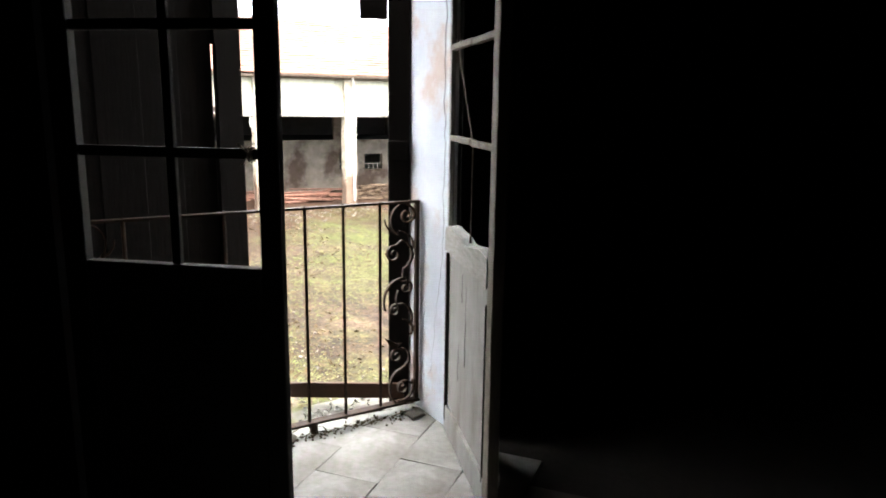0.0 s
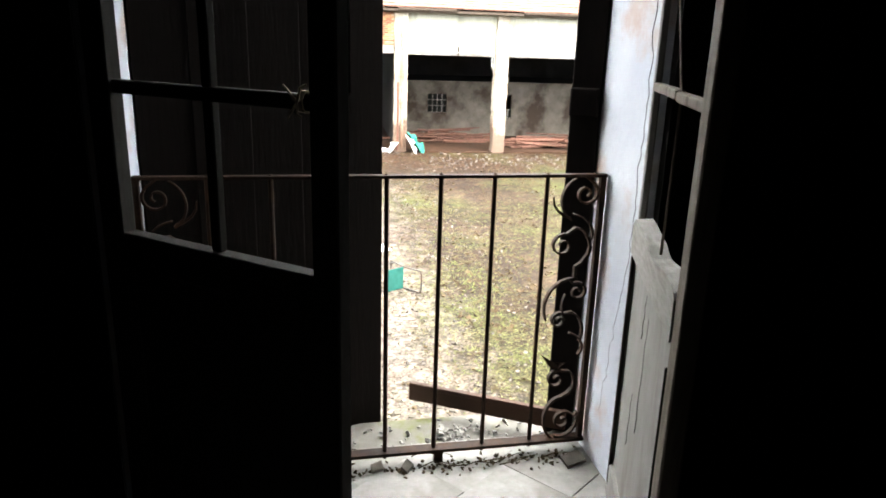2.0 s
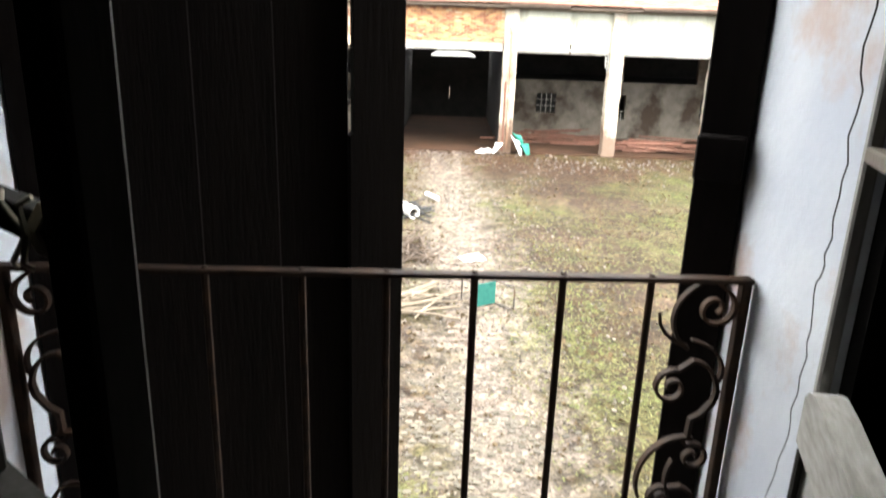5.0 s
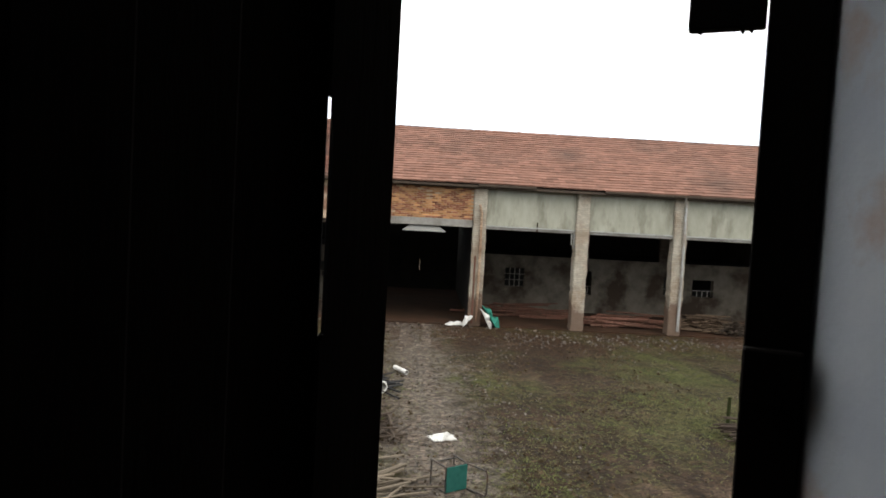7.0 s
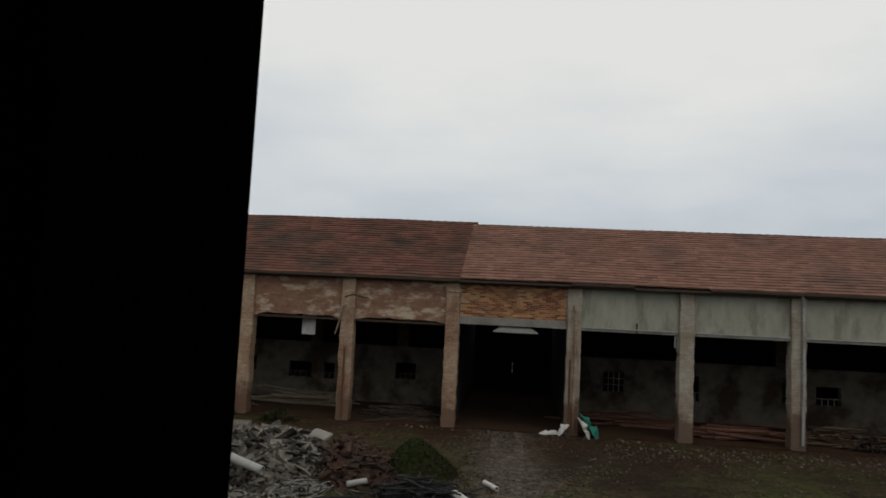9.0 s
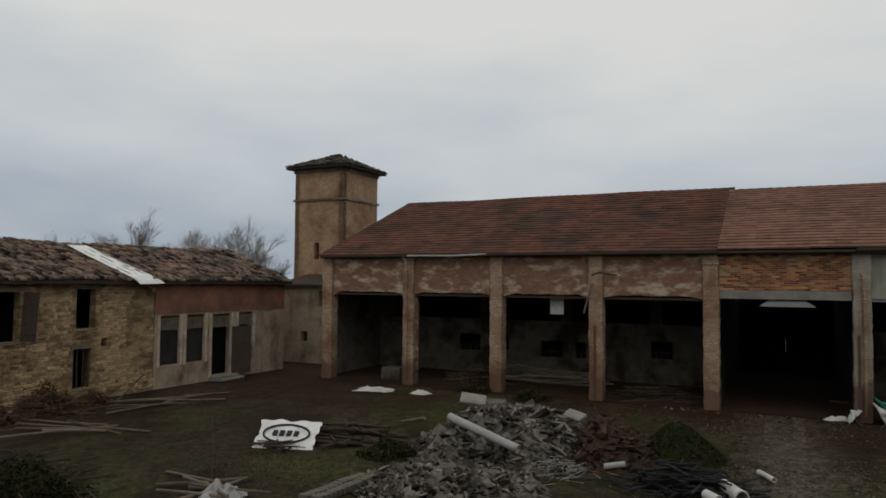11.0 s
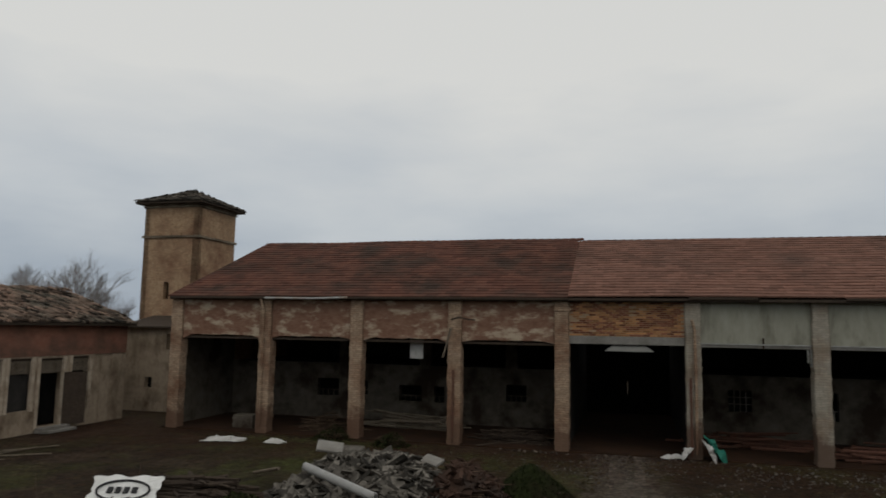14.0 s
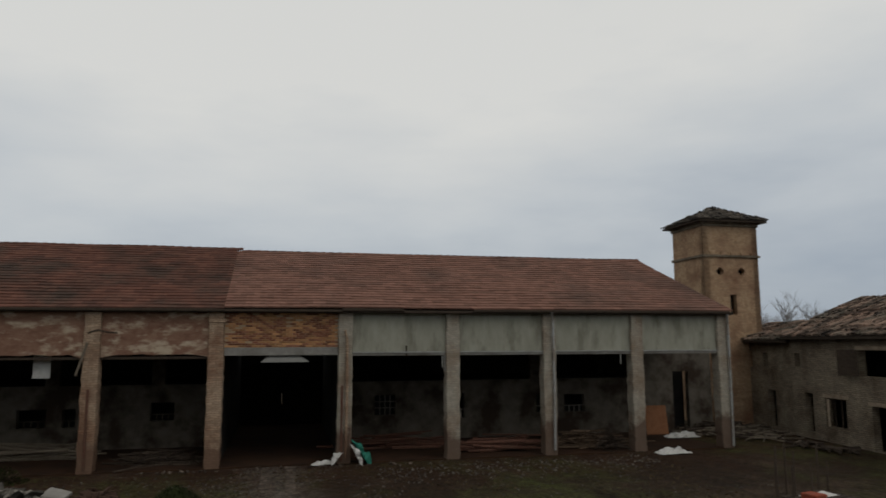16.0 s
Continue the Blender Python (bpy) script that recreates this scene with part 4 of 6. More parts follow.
# ---- barn across the yard ----
TURN = -2.97
B = pose(0, 27.82, 0, 0, 0, TURN)
COL = [-18.71, -14.30, -10.09, -5.87, -1.62, 3.16, 7.42, 11.5, 15.44, 19.55]
LINT, EAVE, RIDGE, RUN, DEEP = 4.07, 5.78, 8.84, 6.0, 5.3
barn = thing("barn", "long brick barn with open bays, red tiled roof and deep gateway", "barn", B)
CW, CD = .275, .26
for k, x in enumerate(COL):
    H, ring = EAVE - .02, []
    levels = [(0, .0), (.20, .0), (.23, 0)] if k not in (5, 7) else [(0, 0)]
    levels += [(.5 + .17 * r, 0) for r in range(28)] + ([(5.28, 0), (5.3, .05), (5.42, .05), (5.44, 0)] if k == 4 else []) + [(H, 0)]
    v, f = [], []
    for z, o in levels:
        d, e2 = rnd.uniform(-.024, .024), rnd.uniform(-.022, .024)
        c = .03
        v += [(x - CW - o + d + c, -CD - o, z), (x + CW + o + e2 - c, -CD - o, z), (x + CW + o + e2, -CD - o + c, z), (x + CW + o + e2, CD, z), (x - CW - o + d, CD, z), (x - CW - o + d, -CD - o + c, z)]
    for r in range(len(levels) - 1):
        f += [(r * 6 + i, r * 6 + (i + 1) % 6, r * 6 + 6 + (i + 1) % 6, r * 6 + 6 + i) for i in range(6)]
    f.append(tuple(range(len(v) - 6, len(v))))
    sh = Shape().add(v, f)
    part("column", sh, M_COLUMN if k < 5 else M_COLUMNGREY, barn, "limewashed brick pillar with a damp red foot" if k < 5 else "grey limewashed pillar with a bare brown foot")
# wall band between the pillar heads
for k in range(9):
    a, b = COL[k] + CW, COL[k + 1] - CW
    if k == 4:
        part("band_wall", Shape().box(a, b, -.05, .18, LINT + .28, EAVE - .05), M_MORTAR, barn, "bed of lime mortar between bare bricks")
        part("gate_lintel", Shape().box(a, b, -.12, .2, LINT - .02, LINT + .28, b=.015), M_CONCRETE, barn, "stained concrete gate lintel")
    elif k < 4:
        n, v, f = 26, [], []
        for i in range(n + 1):
            x, q = a + (b - a) * i / n, i / n * 2 - 1
            drop = .2 * max(0, abs(q) - .78) / .22 * (1 if k == 0 else .5)
            zb = LINT + .04 - drop + .04 * noise.noise(Vector((x * 2, 0, 0))) + .02 * noise.noise(Vector((x * 9, 0, 0)))
            v += [(x, -.12, zb), (x, -.12, EAVE - .05), (x, .16, EAVE - .05), (x, .16, zb)]
        for i in range(n):
            f += [(i * 4 + q, i * 4 + 4 + q, i * 4 + 4 + (q + 1) % 4, i * 4 + (q + 1) % 4) for q in range(4)]
        f += [(0, 1, 2, 3), (n * 4 + 3, n * 4 + 2, n * 4 + 1, n * 4)]
        sh = Shape().add(v, f)
        part("band_wall", sh, M_BANDRED, barn, "red limewashed band with peeling white patches")
        part("band_beam", Shape().box(a, b, -.06, .14, LINT - .12, LINT - .03), M_WOODDARK, barn)
    else:
        part("band_wall", Shape().box(a, b, -.10, .16, LINT + .06, EAVE - .05), M_BANDGREEN, barn, "pale grey green rendered band with water stains")
        part("band_beam", Shape().box(a, b, -.15, .16, LINT - .05, LINT + .055, b=.01), M_CONCRETE, barn, "pale concrete edge beam")
        part("ledge", Shape().box(a, b, -.19, -.1005, LINT + .058, LINT + .10, b=.006), M_PIPEGREY, barn, "white drip ledge under the band")
# back wall of the bays: low plastered wall with windows, dark loft above
WINS = [(-14.3, -13.15, 1.1, 1.95), (-12.2, -11.6, 1.2, 1.9), (-9.95, -8.85, 1.0, 1.75), (-8.2, -7.7, 1.0, 1.75), (-4.72, -3.76, 1.18, 1.95), (5.0, 5.95, 1.18, 2.08), (8.95, 9.3, .95, 2.1), (12.9, 13.4, 1.1, 2.0), (14.35, 15.4, 1.12, 1.95)]
LW = 20.6
for nm, u0, u1 in (("left", -19.5, COL[4] - .1), ("right", COL[5] + .1, 18.3)):
    holes = [(a - u0, b - u0, c, d) for a, b, c, d in WINS if u0 < a < u1]
    part("back_wall", Shape().wall(u1 - u0, 2.72, .3, holes, Matrix.Translation((u0, DEEP, 0))), M_BACKWALL, barn, "dark grey plastered stable wall with small windows")
    # Near-black sheet added behind the windows in place of unlit rooms.
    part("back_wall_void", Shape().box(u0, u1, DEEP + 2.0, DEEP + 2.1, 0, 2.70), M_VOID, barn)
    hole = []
    part("loft_wall", Shape().wall(u1 - u0, 4.55, .25, hole, Matrix.Translation((u0, DEEP + 6.3, 0)), 2.72), M_DARKIN, barn, "loft wall above the stable, shade in its colour")
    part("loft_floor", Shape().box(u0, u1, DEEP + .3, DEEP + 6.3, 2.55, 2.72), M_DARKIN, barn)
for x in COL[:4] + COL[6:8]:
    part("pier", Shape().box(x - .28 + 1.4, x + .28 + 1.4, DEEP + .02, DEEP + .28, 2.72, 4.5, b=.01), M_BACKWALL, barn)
part("back_wall", Shape().wall(4.2, 4.45, .3, [(2.0, 2.9, .02, 3.0)], Matrix.Translation((18.35, DEEP + .1, 0))), M_BACKWALL, barn, "dark grey end wall with a dark doorway")
# Near-black sheet added behind the doorway for its unlit inside.
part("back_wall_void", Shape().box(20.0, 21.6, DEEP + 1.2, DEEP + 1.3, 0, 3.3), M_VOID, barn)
part("soffit", Shape().box(-19.2, 19.8, .2, DEEP + 6.4, 4.5, 4.62), M_DARKIN, barn, "boarded loft ceiling, shade in its colour")
part("end_wall", Shape().box(-19.35, -19.1, .28, DEEP - .002, 0, 5.6), M_BACKWALL, barn, "dark grey inner end wall of the barn")
part("end_wall", Shape().box(-19.5, -19.2, DEEP, DEEP + 6.4, 0, 5.4), M_TOWER, barn)
part("end_wall", Shape().box(18.3, 18.6, DEEP - .1, DEEP + 6.4, 0, 5.4), M_BACKWALL, barn)
for a, b, c, d in WINS:
    w = thing("window", "", "")
    w.parent = barn
    sh = Shape()
    sh.box(a - .07, b + .07, DEEP - .03, DEEP + .06, c - .09, c)
    sh.box(a - .07, b + .07, DEEP - .02, DEEP + .06, d, d + .07)
    sh.box(a - .07, a, DEEP - .02, DEEP + .06, c, d)
    sh.box(b, b + .07, DEEP - .02, DEEP + .06, c, d)
    part("frame", sh, M_BACKWALL, w)
    # the full grid survives in one window; elsewhere only its lowest row
    whole = 4.9 < a < 5.1
    n = 4 if b - a > .7 else 2
    cut = c + (d - c) * .36
    for i in range(1, n):
        x = a + (b - a) * i / n
        part("bar", Shape().box(x - .018, x + .018, DEEP + .02, DEEP + .05, c, d if whole else cut), M_CONCRETE if a > 0 else M_BACKWALL, w)
    for z in ((cut, c + (d - c) * .68) if whole else (cut,)):
        part("bar", Shape().box(a, b, DEEP + .021, DEEP + .049, z - .016, z + .016), M_CONCRETE if a > 0 else M_BACKWALL, w)
# gateway passage
ga, gb = COL[4] + CW, COL[5] - CW
for x0, x1 in ((ga - .35, ga - .1), (gb + .1, gb + .35)):
    part("gate_side_wall", Shape().box(x0, x1, .3, 13, 0, 4.4), M_DARKIN, barn, "gateway passage wall, shade in its colour")
# Door leaves coloured near black for the shade of the deep passage.
part("gate_door", Shape().box(ga - .1, (ga + gb) / 2 - .015, 12.8, 12.95, 0, 4.4), M_VOID, barn, "closed door at the passage end, coloured as unlit")
part("gate_door", Shape().box((ga + gb) / 2 + .01, gb + .1, 12.8, 12.95, 0, 4.4), M_VOID, barn, "closed door at the passage end, coloured as unlit")
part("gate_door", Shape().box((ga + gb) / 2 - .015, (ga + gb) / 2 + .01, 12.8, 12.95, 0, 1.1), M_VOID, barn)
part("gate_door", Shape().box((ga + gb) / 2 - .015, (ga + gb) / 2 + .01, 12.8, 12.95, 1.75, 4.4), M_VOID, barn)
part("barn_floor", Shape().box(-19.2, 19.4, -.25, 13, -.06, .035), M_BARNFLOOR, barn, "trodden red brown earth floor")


# roof: courses of flat tiles, older and darker over the left half
def tile_roof(sh, u0, u1, v0, z0, v1, z1, w, courses, clip=None, sag=0.0):
    """Overlapping flat tiles in courses from the eave (v0, z0) up to the ridge (v1, z1)."""
    dv, dz = (v1 - v0) / courses, (z1 - z0) / courses
    tilt = math.atan2(z1 - z0, v1 - v0)
    length = math.hypot(dv, dz) * 1.25
    for r in range(courses):
        x = u0 - (w / 2 if r % 2 else 0)
        while x < u1:
            a, b = max(x, u0), min(x + w, u1)
            f = (r + .5) / courses
            if clip:
                a, b = max(a, clip[0](f)), min(b, clip[1](f))
            if b - a > .05:
                wave = sag * (.05 * noise.noise(Vector((x * .15, r * .1, 3))) + .012 * noise.noise(Vector((x * .8, r * .5, 9))))
                m = Matrix.Translation(((a + b) / 2, v0 + dv * r, z0 + dz * r + wave + rnd.uniform(0, .008))) @ Matrix.Rotation(tilt - .10, 4, 'X')
                sh.box(-(b - a) / 2 + .001, (b - a) / 2 - .001, 0, length, 0, .055, m)
            x += w
    return sh


roof = part("roof", Shape().add([(-19.0, -.45, EAVE - .02), (19.9, -.45, EAVE - .02), (18.95, RUN, RIDGE - .18), (-17.85, RUN, RIDGE - .06), (-19.0, 2 * RUN + .4, EAVE - .02), (19.9, 2 * RUN + .4, EAVE - .02),
                                 (-19.0, -.45, EAVE - .12), (19.9, -.45, EAVE - .12), (19.9, 2 * RUN + .4, EAVE - .12), (-19.0, 2 * RUN + .4, EAVE - .12)],
                                [(0, 1, 2, 3), (3, 2, 5, 4), (0, 3, 4), (1, 5, 2), (0, 6, 7, 1), (4, 5, 8, 9), (6, 9, 8, 7), (0, 4, 9, 6), (1, 7, 8, 5)]), M_WOODDARK, barn, "tiled barn roof with sagging ridge")
JOIN = -1.35
left_edge = lambda f: -19.05 + 1.2 * f
t1 = tile_roof(Shape(), -19.05, JOIN, -.5, EAVE, RUN, RIDGE, .5, 24, (left_edge, lambda f: JOIN), 1.0)
tagged(part("old_tiles", t1, M_TILEOLD, roof, "darker mossy flat tiles"), kind="stuff")
t2 = tile_roof(Shape(), JOIN, 19.95, -.5, EAVE + .05, RUN, RIDGE - .1, .5, 24, (lambda f: JOIN, lambda f: 19.95 - 1.0 * f), 1.0)
tagged(part("tiles", t2, M_TILE, roof, "red brown flat tiles"), kind="stuff")
sh = Shape()
x = -17.9
while x < 18.8:
    sh.tube([(x, RUN, RIDGE + (.0 if x < JOIN else -.1) + .05 * noise.noise(Vector((x * .25, 5.2, 3)))), (x + .42, RUN, RIDGE + (.02 if x < JOIN else -.08) + .05 * noise.noise(Vector((x * .25, 5.2, 3))))], .075, .085, 8, .6)
    x += .38
tagged(part("ridge_tiles", sh, M_TILEOLD, roof), kind="stuff")
# eave boards, one stretch hanging loose
for a, b, dz in ((-18.9, -10.3, 0), (-10.3, JOIN, .01), (JOIN, 3.0, .0), (3.0, 5.4, .05), (5.4, 8.2, -.03), (8.2, 19.8, .04)):
    part("eave_board", Shape().box(a, b - .03, -.56, -.44, EAVE - .09 + dz, EAVE + .0 + dz, b=.01), M_WOODDARK, barn)
part("gutter", Shape().tube([(-14.2, -.55, EAVE - .06), (-12, -.55, EAVE - .08), (-10.4, -.55, EAVE - .03)], .05, .05, 8), M_GALV, barn, "dented zinc gutter")
for x, z0, z1, off in ((COL[1] - .05, .3, EAVE - .1, 0), (COL[5] + .05, .2, 5.0, 0), (COL[7] + .12, .2, EAVE - .05, 1), (COL[9] + .18, .1, EAVE - .1, 1)):
    part("downpipe", Shape().tube([(x - .1, -.5, z1), (x, -CD - .1, z1 - .35), (x + .02, -CD - .07, (z0 + z1) / 2), (x, -CD - .07, z0)], .055, .055, 10), M_GALV if off else M_COLUMN, barn, "old rainwater downpipe")
for x in (COL[3] - .02, COL[5] - .12):
    part("cable_pipe", Shape().box(x - .04, x + .04, -CD - .06, -CD - .005, .1, 2.9, b=.01), M_POLE, barn)
part("bracket", Shape().tube([(COL[3] - .1, -.4, 4.9), (COL[3] + .25, -.5, 5.0), (COL[3] + .6, -.5, 4.92), (COL[3] + .9, -.5, 4.9)], .035, .03, 6), M_WOODDARK, barn, "loose stick hung from the pillar")
part("strut", Shape().tube([(COL[3] - .1, -.42, 4.55), (COL[3] - .45, -.3, 3.4)], .05, .04, 6), M_WOODPALE, barn, "slanting loose lath")
hood = [(.0, -.2, 3.80), (1.78, -.2, 3.80), (1.45, .02, 4.03), (.3, .02, 4.03), (.0, .3, 3.84), (1.78, .3, 3.84), (1.45, .1, 4.05), (.3, .1, 4.05)]
part("gate_panel", Shape().add(hood, [(0, 1, 2, 3), (7, 6, 5, 4), (0, 4, 5, 1), (1, 5, 6, 2), (2, 6, 7, 3), (3, 7, 4, 0)]), M_ENAMEL, barn, "bent pale hood under the gate lintel")
# White panel added to give the pale square below the loft.
part("hanging_board", Shape().box(-7.95, -7.38, .5, .54, 3.28, 4.1, b=.005), M_WHITE, barn, "flat white panel under the loft")
for x, z0, z1 in ((7.0, 3.55, 4.0), (7.1, 3.4, 4.0), (5.55, 4.0, 4.4), (14.7, 3.6, 4.0)):
    part("hanging_strip", Shape().box(x - .03, x + .03, -.16, -.14, z0, z1), M_ENAMEL if z0 < 3.9 else M_IRON, barn)
# bare bricks over the gate
brick = Shape().box(-.118, .118, -.03, .03, -.030, .030, b=.006).mesh("brick")
brick.materials.append(M_BRICK)
red_brick = brick.copy()
red_brick.materials[0] = M_BRICKRED
for r in range(18):
    for c in range(17):
        x = ga + .14 + c * .248 + (.124 if r % 2 else 0)
        if x < gb - .1 and rnd.random() > .03:
            part("brick", brick if rnd.random() < .55 + .35 * noise.noise(Vector((c * .35, r * .3, 7))) else red_brick, M_BRICK, barn, m=Matrix.Translation((x, -.055 + rnd.uniform(-.008, .008), LINT + .33 + r * .076)) @ Matrix.Rotation(rnd.uniform(-.02, .02), 4, 'Y'))


# ---- the two towers ----
def tower(u0, v0, w, d, h, label, holes, side_windows):
    """A square brick tower with string courses, a low tiled pyramid and a deep eave."""
    tw = thing("tower", label, "tower", B @ Matrix.Translation((u0, v0, 0)), "corner towers")
    part("wall", Shape().wall(w, h, .35, holes), M_TOWER, tw)
    part("wall", Shape().wall(d, h, .35, side_windows, Matrix.Translation((w, 0, 0)) @ Matrix.Rotation(radians(90), 4, 'Z')), M_TOWER, tw)
    part("wall", Shape().wall(d, h, .35, [], Matrix.Translation((0, d, 0)) @ Matrix.Rotation(radians(-90), 4, 'Z')), M_TOWER, tw)
    part("wall", Shape().box(.02, w - .02, d - .3, d - .02, 0, h), M_TOWER, tw)
    # Near-black block added inside, for the unlit depth behind the holes.
    part("core", Shape().box(.5, w - .5, .6, d - .5, 0, h - .2), M_VOID, tw)
    for z, o in ((h - 2.05, .10), (h - .30, .08), (h - .14, .16)):
        part("string_course", Shape().box(-o, w + o, -o, d + o, z, z + .13, b=.015), M_GREYBRICK, tw, "projecting brick string course")
    for k in range(5):
        x = w * (k + .7) / 5.4
        part("corbel", Shape().box(x - .06, x + .06, -.12, 0, h - 1.93, h - 1.8), M_TOWER, tw)
    o, r = .42, 1.0
    rf = part("roof", Shape().add([(-o, -o, h), (w + o, -o, h), (w + o, d + o, h), (-o, d + o, h), (w / 2, d / 2, h + r), (-o, -o, h - .08), (w + o, -o, h - .08), (w + o, d + o, h - .08), (-o, d + o, h - .08)],
                                  [(0, 1, 4), (1, 2, 4), (2, 3, 4), (3, 0, 4), (0, 5, 6, 1), (1, 6, 7, 2), (2, 7, 8, 3), (3, 8, 5, 0), (5, 8, 7, 6)]), M_WOODDARK, tw)
    tl = Shape()
    for k, (span, run, rot) in enumerate(((w, d, 0), (d, w, 90), (w, d, 180), (d, w, 270))):
        half, reach = span / 2 + o + .05, run / 2 + o + .05
        m = Matrix.Translation((w / 2, d / 2, 0)) @ Matrix.Rotation(radians(rot), 4, 'Z')
        for q in range(9):
            f0 = q / 9
            y, z, hw = -reach * (1 - f0), h + .02 + r * f0, half * (1 - f0)
            n = int(hw * 2 / .2)
            for i in range(n):
                x = -hw + (i + .5) * .2
                mm = m @ Matrix.Translation((x, y + rnd.uniform(-.05, .02), z + rnd.uniform(0, .07))) @ Matrix.Rotation(math.atan2(r, reach) - .05 + rnd.uniform(-.07, .07), 4, 'X') @ Matrix.Rotation(rnd.uniform(-.15, .15), 4, 'Z')
                tl.add([(-.095, 0, 0), (-.06, 0, .06), (.06, 0, .06), (.095, 0, 0), (-.08, .4, 0), (-.05, .4, .05), (.05, .4, .05), (.08, .4, 0)],
                       [(0, 1, 5, 4), (1, 2, 6, 5), (2, 3, 7, 6), (0, 3, 2, 1)], mm)
    tagged(part("barrel_tiles", tl, M_TOWERTILE, rf), kind="stuff")
    return tw


LT = (-26.35, 6.95)
tower(LT[0] - .05, LT[1], 3.6, 3.8, 11.5, "square yellow brick corner tower with a low tiled roof", [(1.5, 1.85, 5.9, 6.9)], [])
RT = (23.55, 7.0)
tr = tower(RT[0], RT[1], 3.45, 3.1, 11.25, "square brick corner tower with small round holes", [(.78, 1.22, 8.18, 8.62), (2.13, 2.57, 8.18, 8.62), (1.55, 1.95, 6.0, 7.1)], [])
for cx in (1.0, 2.35):
    # corners filled to leave a lozenge
    sh = Shape()
    for sx in (-1, 1):
        for sz in (-1, 1):
            q = [(cx + sx * .22, 8.4 + sz * .22), (cx + sx * .05, 8.4 + sz * .22), (cx + sx * .22, 8.4 + sz * .05)]
            sh.add([(x, y, z) for y in (.002, .34) for x, z in q], [(0, 1, 2), (5, 4, 3), (0, 3, 4, 1), (1, 4, 5, 2), (2, 5, 3, 0)])
    part("hole_surround", sh, M_TOWER, tr)


# ---- side ranges ----
def coppi(sh, length, run, rise, z0, m, rows, w=.2, sag=.05):
    """Barrel tiles in rows up a slope: along local x, eave at y = 0."""
    tilt = math.atan2(rise, run)
    step = math.hypot(run, rise) / rows
    n = int(length / w)
    for r in range(rows):
        for i in range(n):
            x = (i + .5) * w + rnd.uniform(-.03, .03)
            dz = sag * noise.noise(Vector((x * .3, r * .3, 2))) * 2 + rnd.uniform(0, .07)
            mm = m @ Matrix.Translation((x, run * r / rows - .05 + rnd.uniform(-.04, .04), z0 + rise * r / rows + dz)) @ Matrix.Rotation(tilt - .05, 4, 'X') @ Matrix.Rotation(rnd.uniform(-.12, .12), 4, 'Z')
            sh.add([(-.082, 0, 0), (-.05, 0, .085), (.05, 0, .085), (.082, 0, 0), (-.07, step * 1.15, 0), (-.04, step * 1.15, .07), (.04, step * 1.15, .07), (.07, step * 1.15, 0)],
                   [(0, 1, 5, 4), (1, 2, 6, 5), (2, 3, 7, 6), (0, 3, 2, 1)], mm)
    return sh


def side_house(name, label, m, length, depth, eave, rise, wall_mat, holes, rows=12):
    """A low range: front wall with openings along local x at y = 0, hidden walls, a shallow barrel-tiled roof."""
    hs = thing(name, label, "house", m)
    part("wall", Shape().wall(length, eave, .35, holes), wall_mat, hs)
    part("wall", Shape().box(.003, .3, .35, depth, 0, eave), wall_mat, hs)
    part("wall", Shape().box(length - .3, length - .003, .35, depth, 0, eave), wall_mat, hs)
    part("wall", Shape().box(.3, length - .3, depth - .3, depth - .004, 0, eave), wall_mat, hs)
    # Near-black sheet added behind the openings; it stands for unlit rooms.
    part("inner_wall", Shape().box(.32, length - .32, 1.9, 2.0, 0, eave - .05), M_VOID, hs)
    half = depth / 2
    rf = part("roof", Shape().add([(-.15, -.4, eave), (length + .15, -.4, eave), (length - .3, half, eave + rise), (.3, half, eave + rise), (-.15, depth + .4, eave), (length + .15, depth + .4, eave),
                                   (-.15, -.4, eave - .1), (length + .15, -.4, eave - .1), (-.15, depth + .4, eave - .1), (length + .15, depth + .4, eave - .1)],
                                  [(0, 1, 2, 3), (3, 2, 5, 4), (0, 3, 4), (1, 5, 2), (0, 6, 7, 1), (4, 5, 9, 8), (6, 8, 9, 7), (0, 4, 8, 6), (1, 7, 9, 5)]), M_WOODDARK, hs)
    tl = coppi(Shape(), length + .3, half + .4, rise, eave + .02, Matrix.Translation((-.15, -.42, 0)), rows)
    tagged(part("barrel_tiles", tl, M_COPPI, rf), kind="stuff")
    return hs


def shutter_pair(hs, a, b, c, d, tilt=0.0, width=None):
    """Open plank shutters folded back beside an opening."""
    w = width or (b - a) * .5
    for s, x in ((-1, a), (1, b)):
        p = part("shutter", Shape().box(0, w, -.02, .02, 0, d - c, b=.004), M_WOODDARK, hs, "old brown plank shutter hanging open", m=Matrix.Translation((x, -.04, c)) @ Matrix.Rotation(radians(180 + 38 if s < 0 else -38), 4, 'Z') @ Matrix.Rotation(tilt * s, 4, 'Y'))
        for z in (.25, (d - c) - .35):
            part("batten", Shape().box(.02, w - .02, -.045, -.021, z, z + .08), M_WOODDARK, p)


def grille(hs, a, b, c, d, n=3):
    w = part("window_frame", Shape().box(a, b, .1, .16, d - .06, d).box(a, a + .06, .1, .16, c, d - .06).box(b - .06, b, .1, .16, c, d - .06), M_WOODDARK, hs)
    for k in range(1, n):
        x = a + (b - a) * k / n
        part("bar", Shape().box(x - .02, x + .02, .11, .15, c, d - .06), M_WOODDARK, w)


# left range: stone house with a red fronted lower part.
HL = B @ Matrix.Translation((-22.72, 0, 0)) @ Matrix.Rotation(radians(90), 4, 'Z')
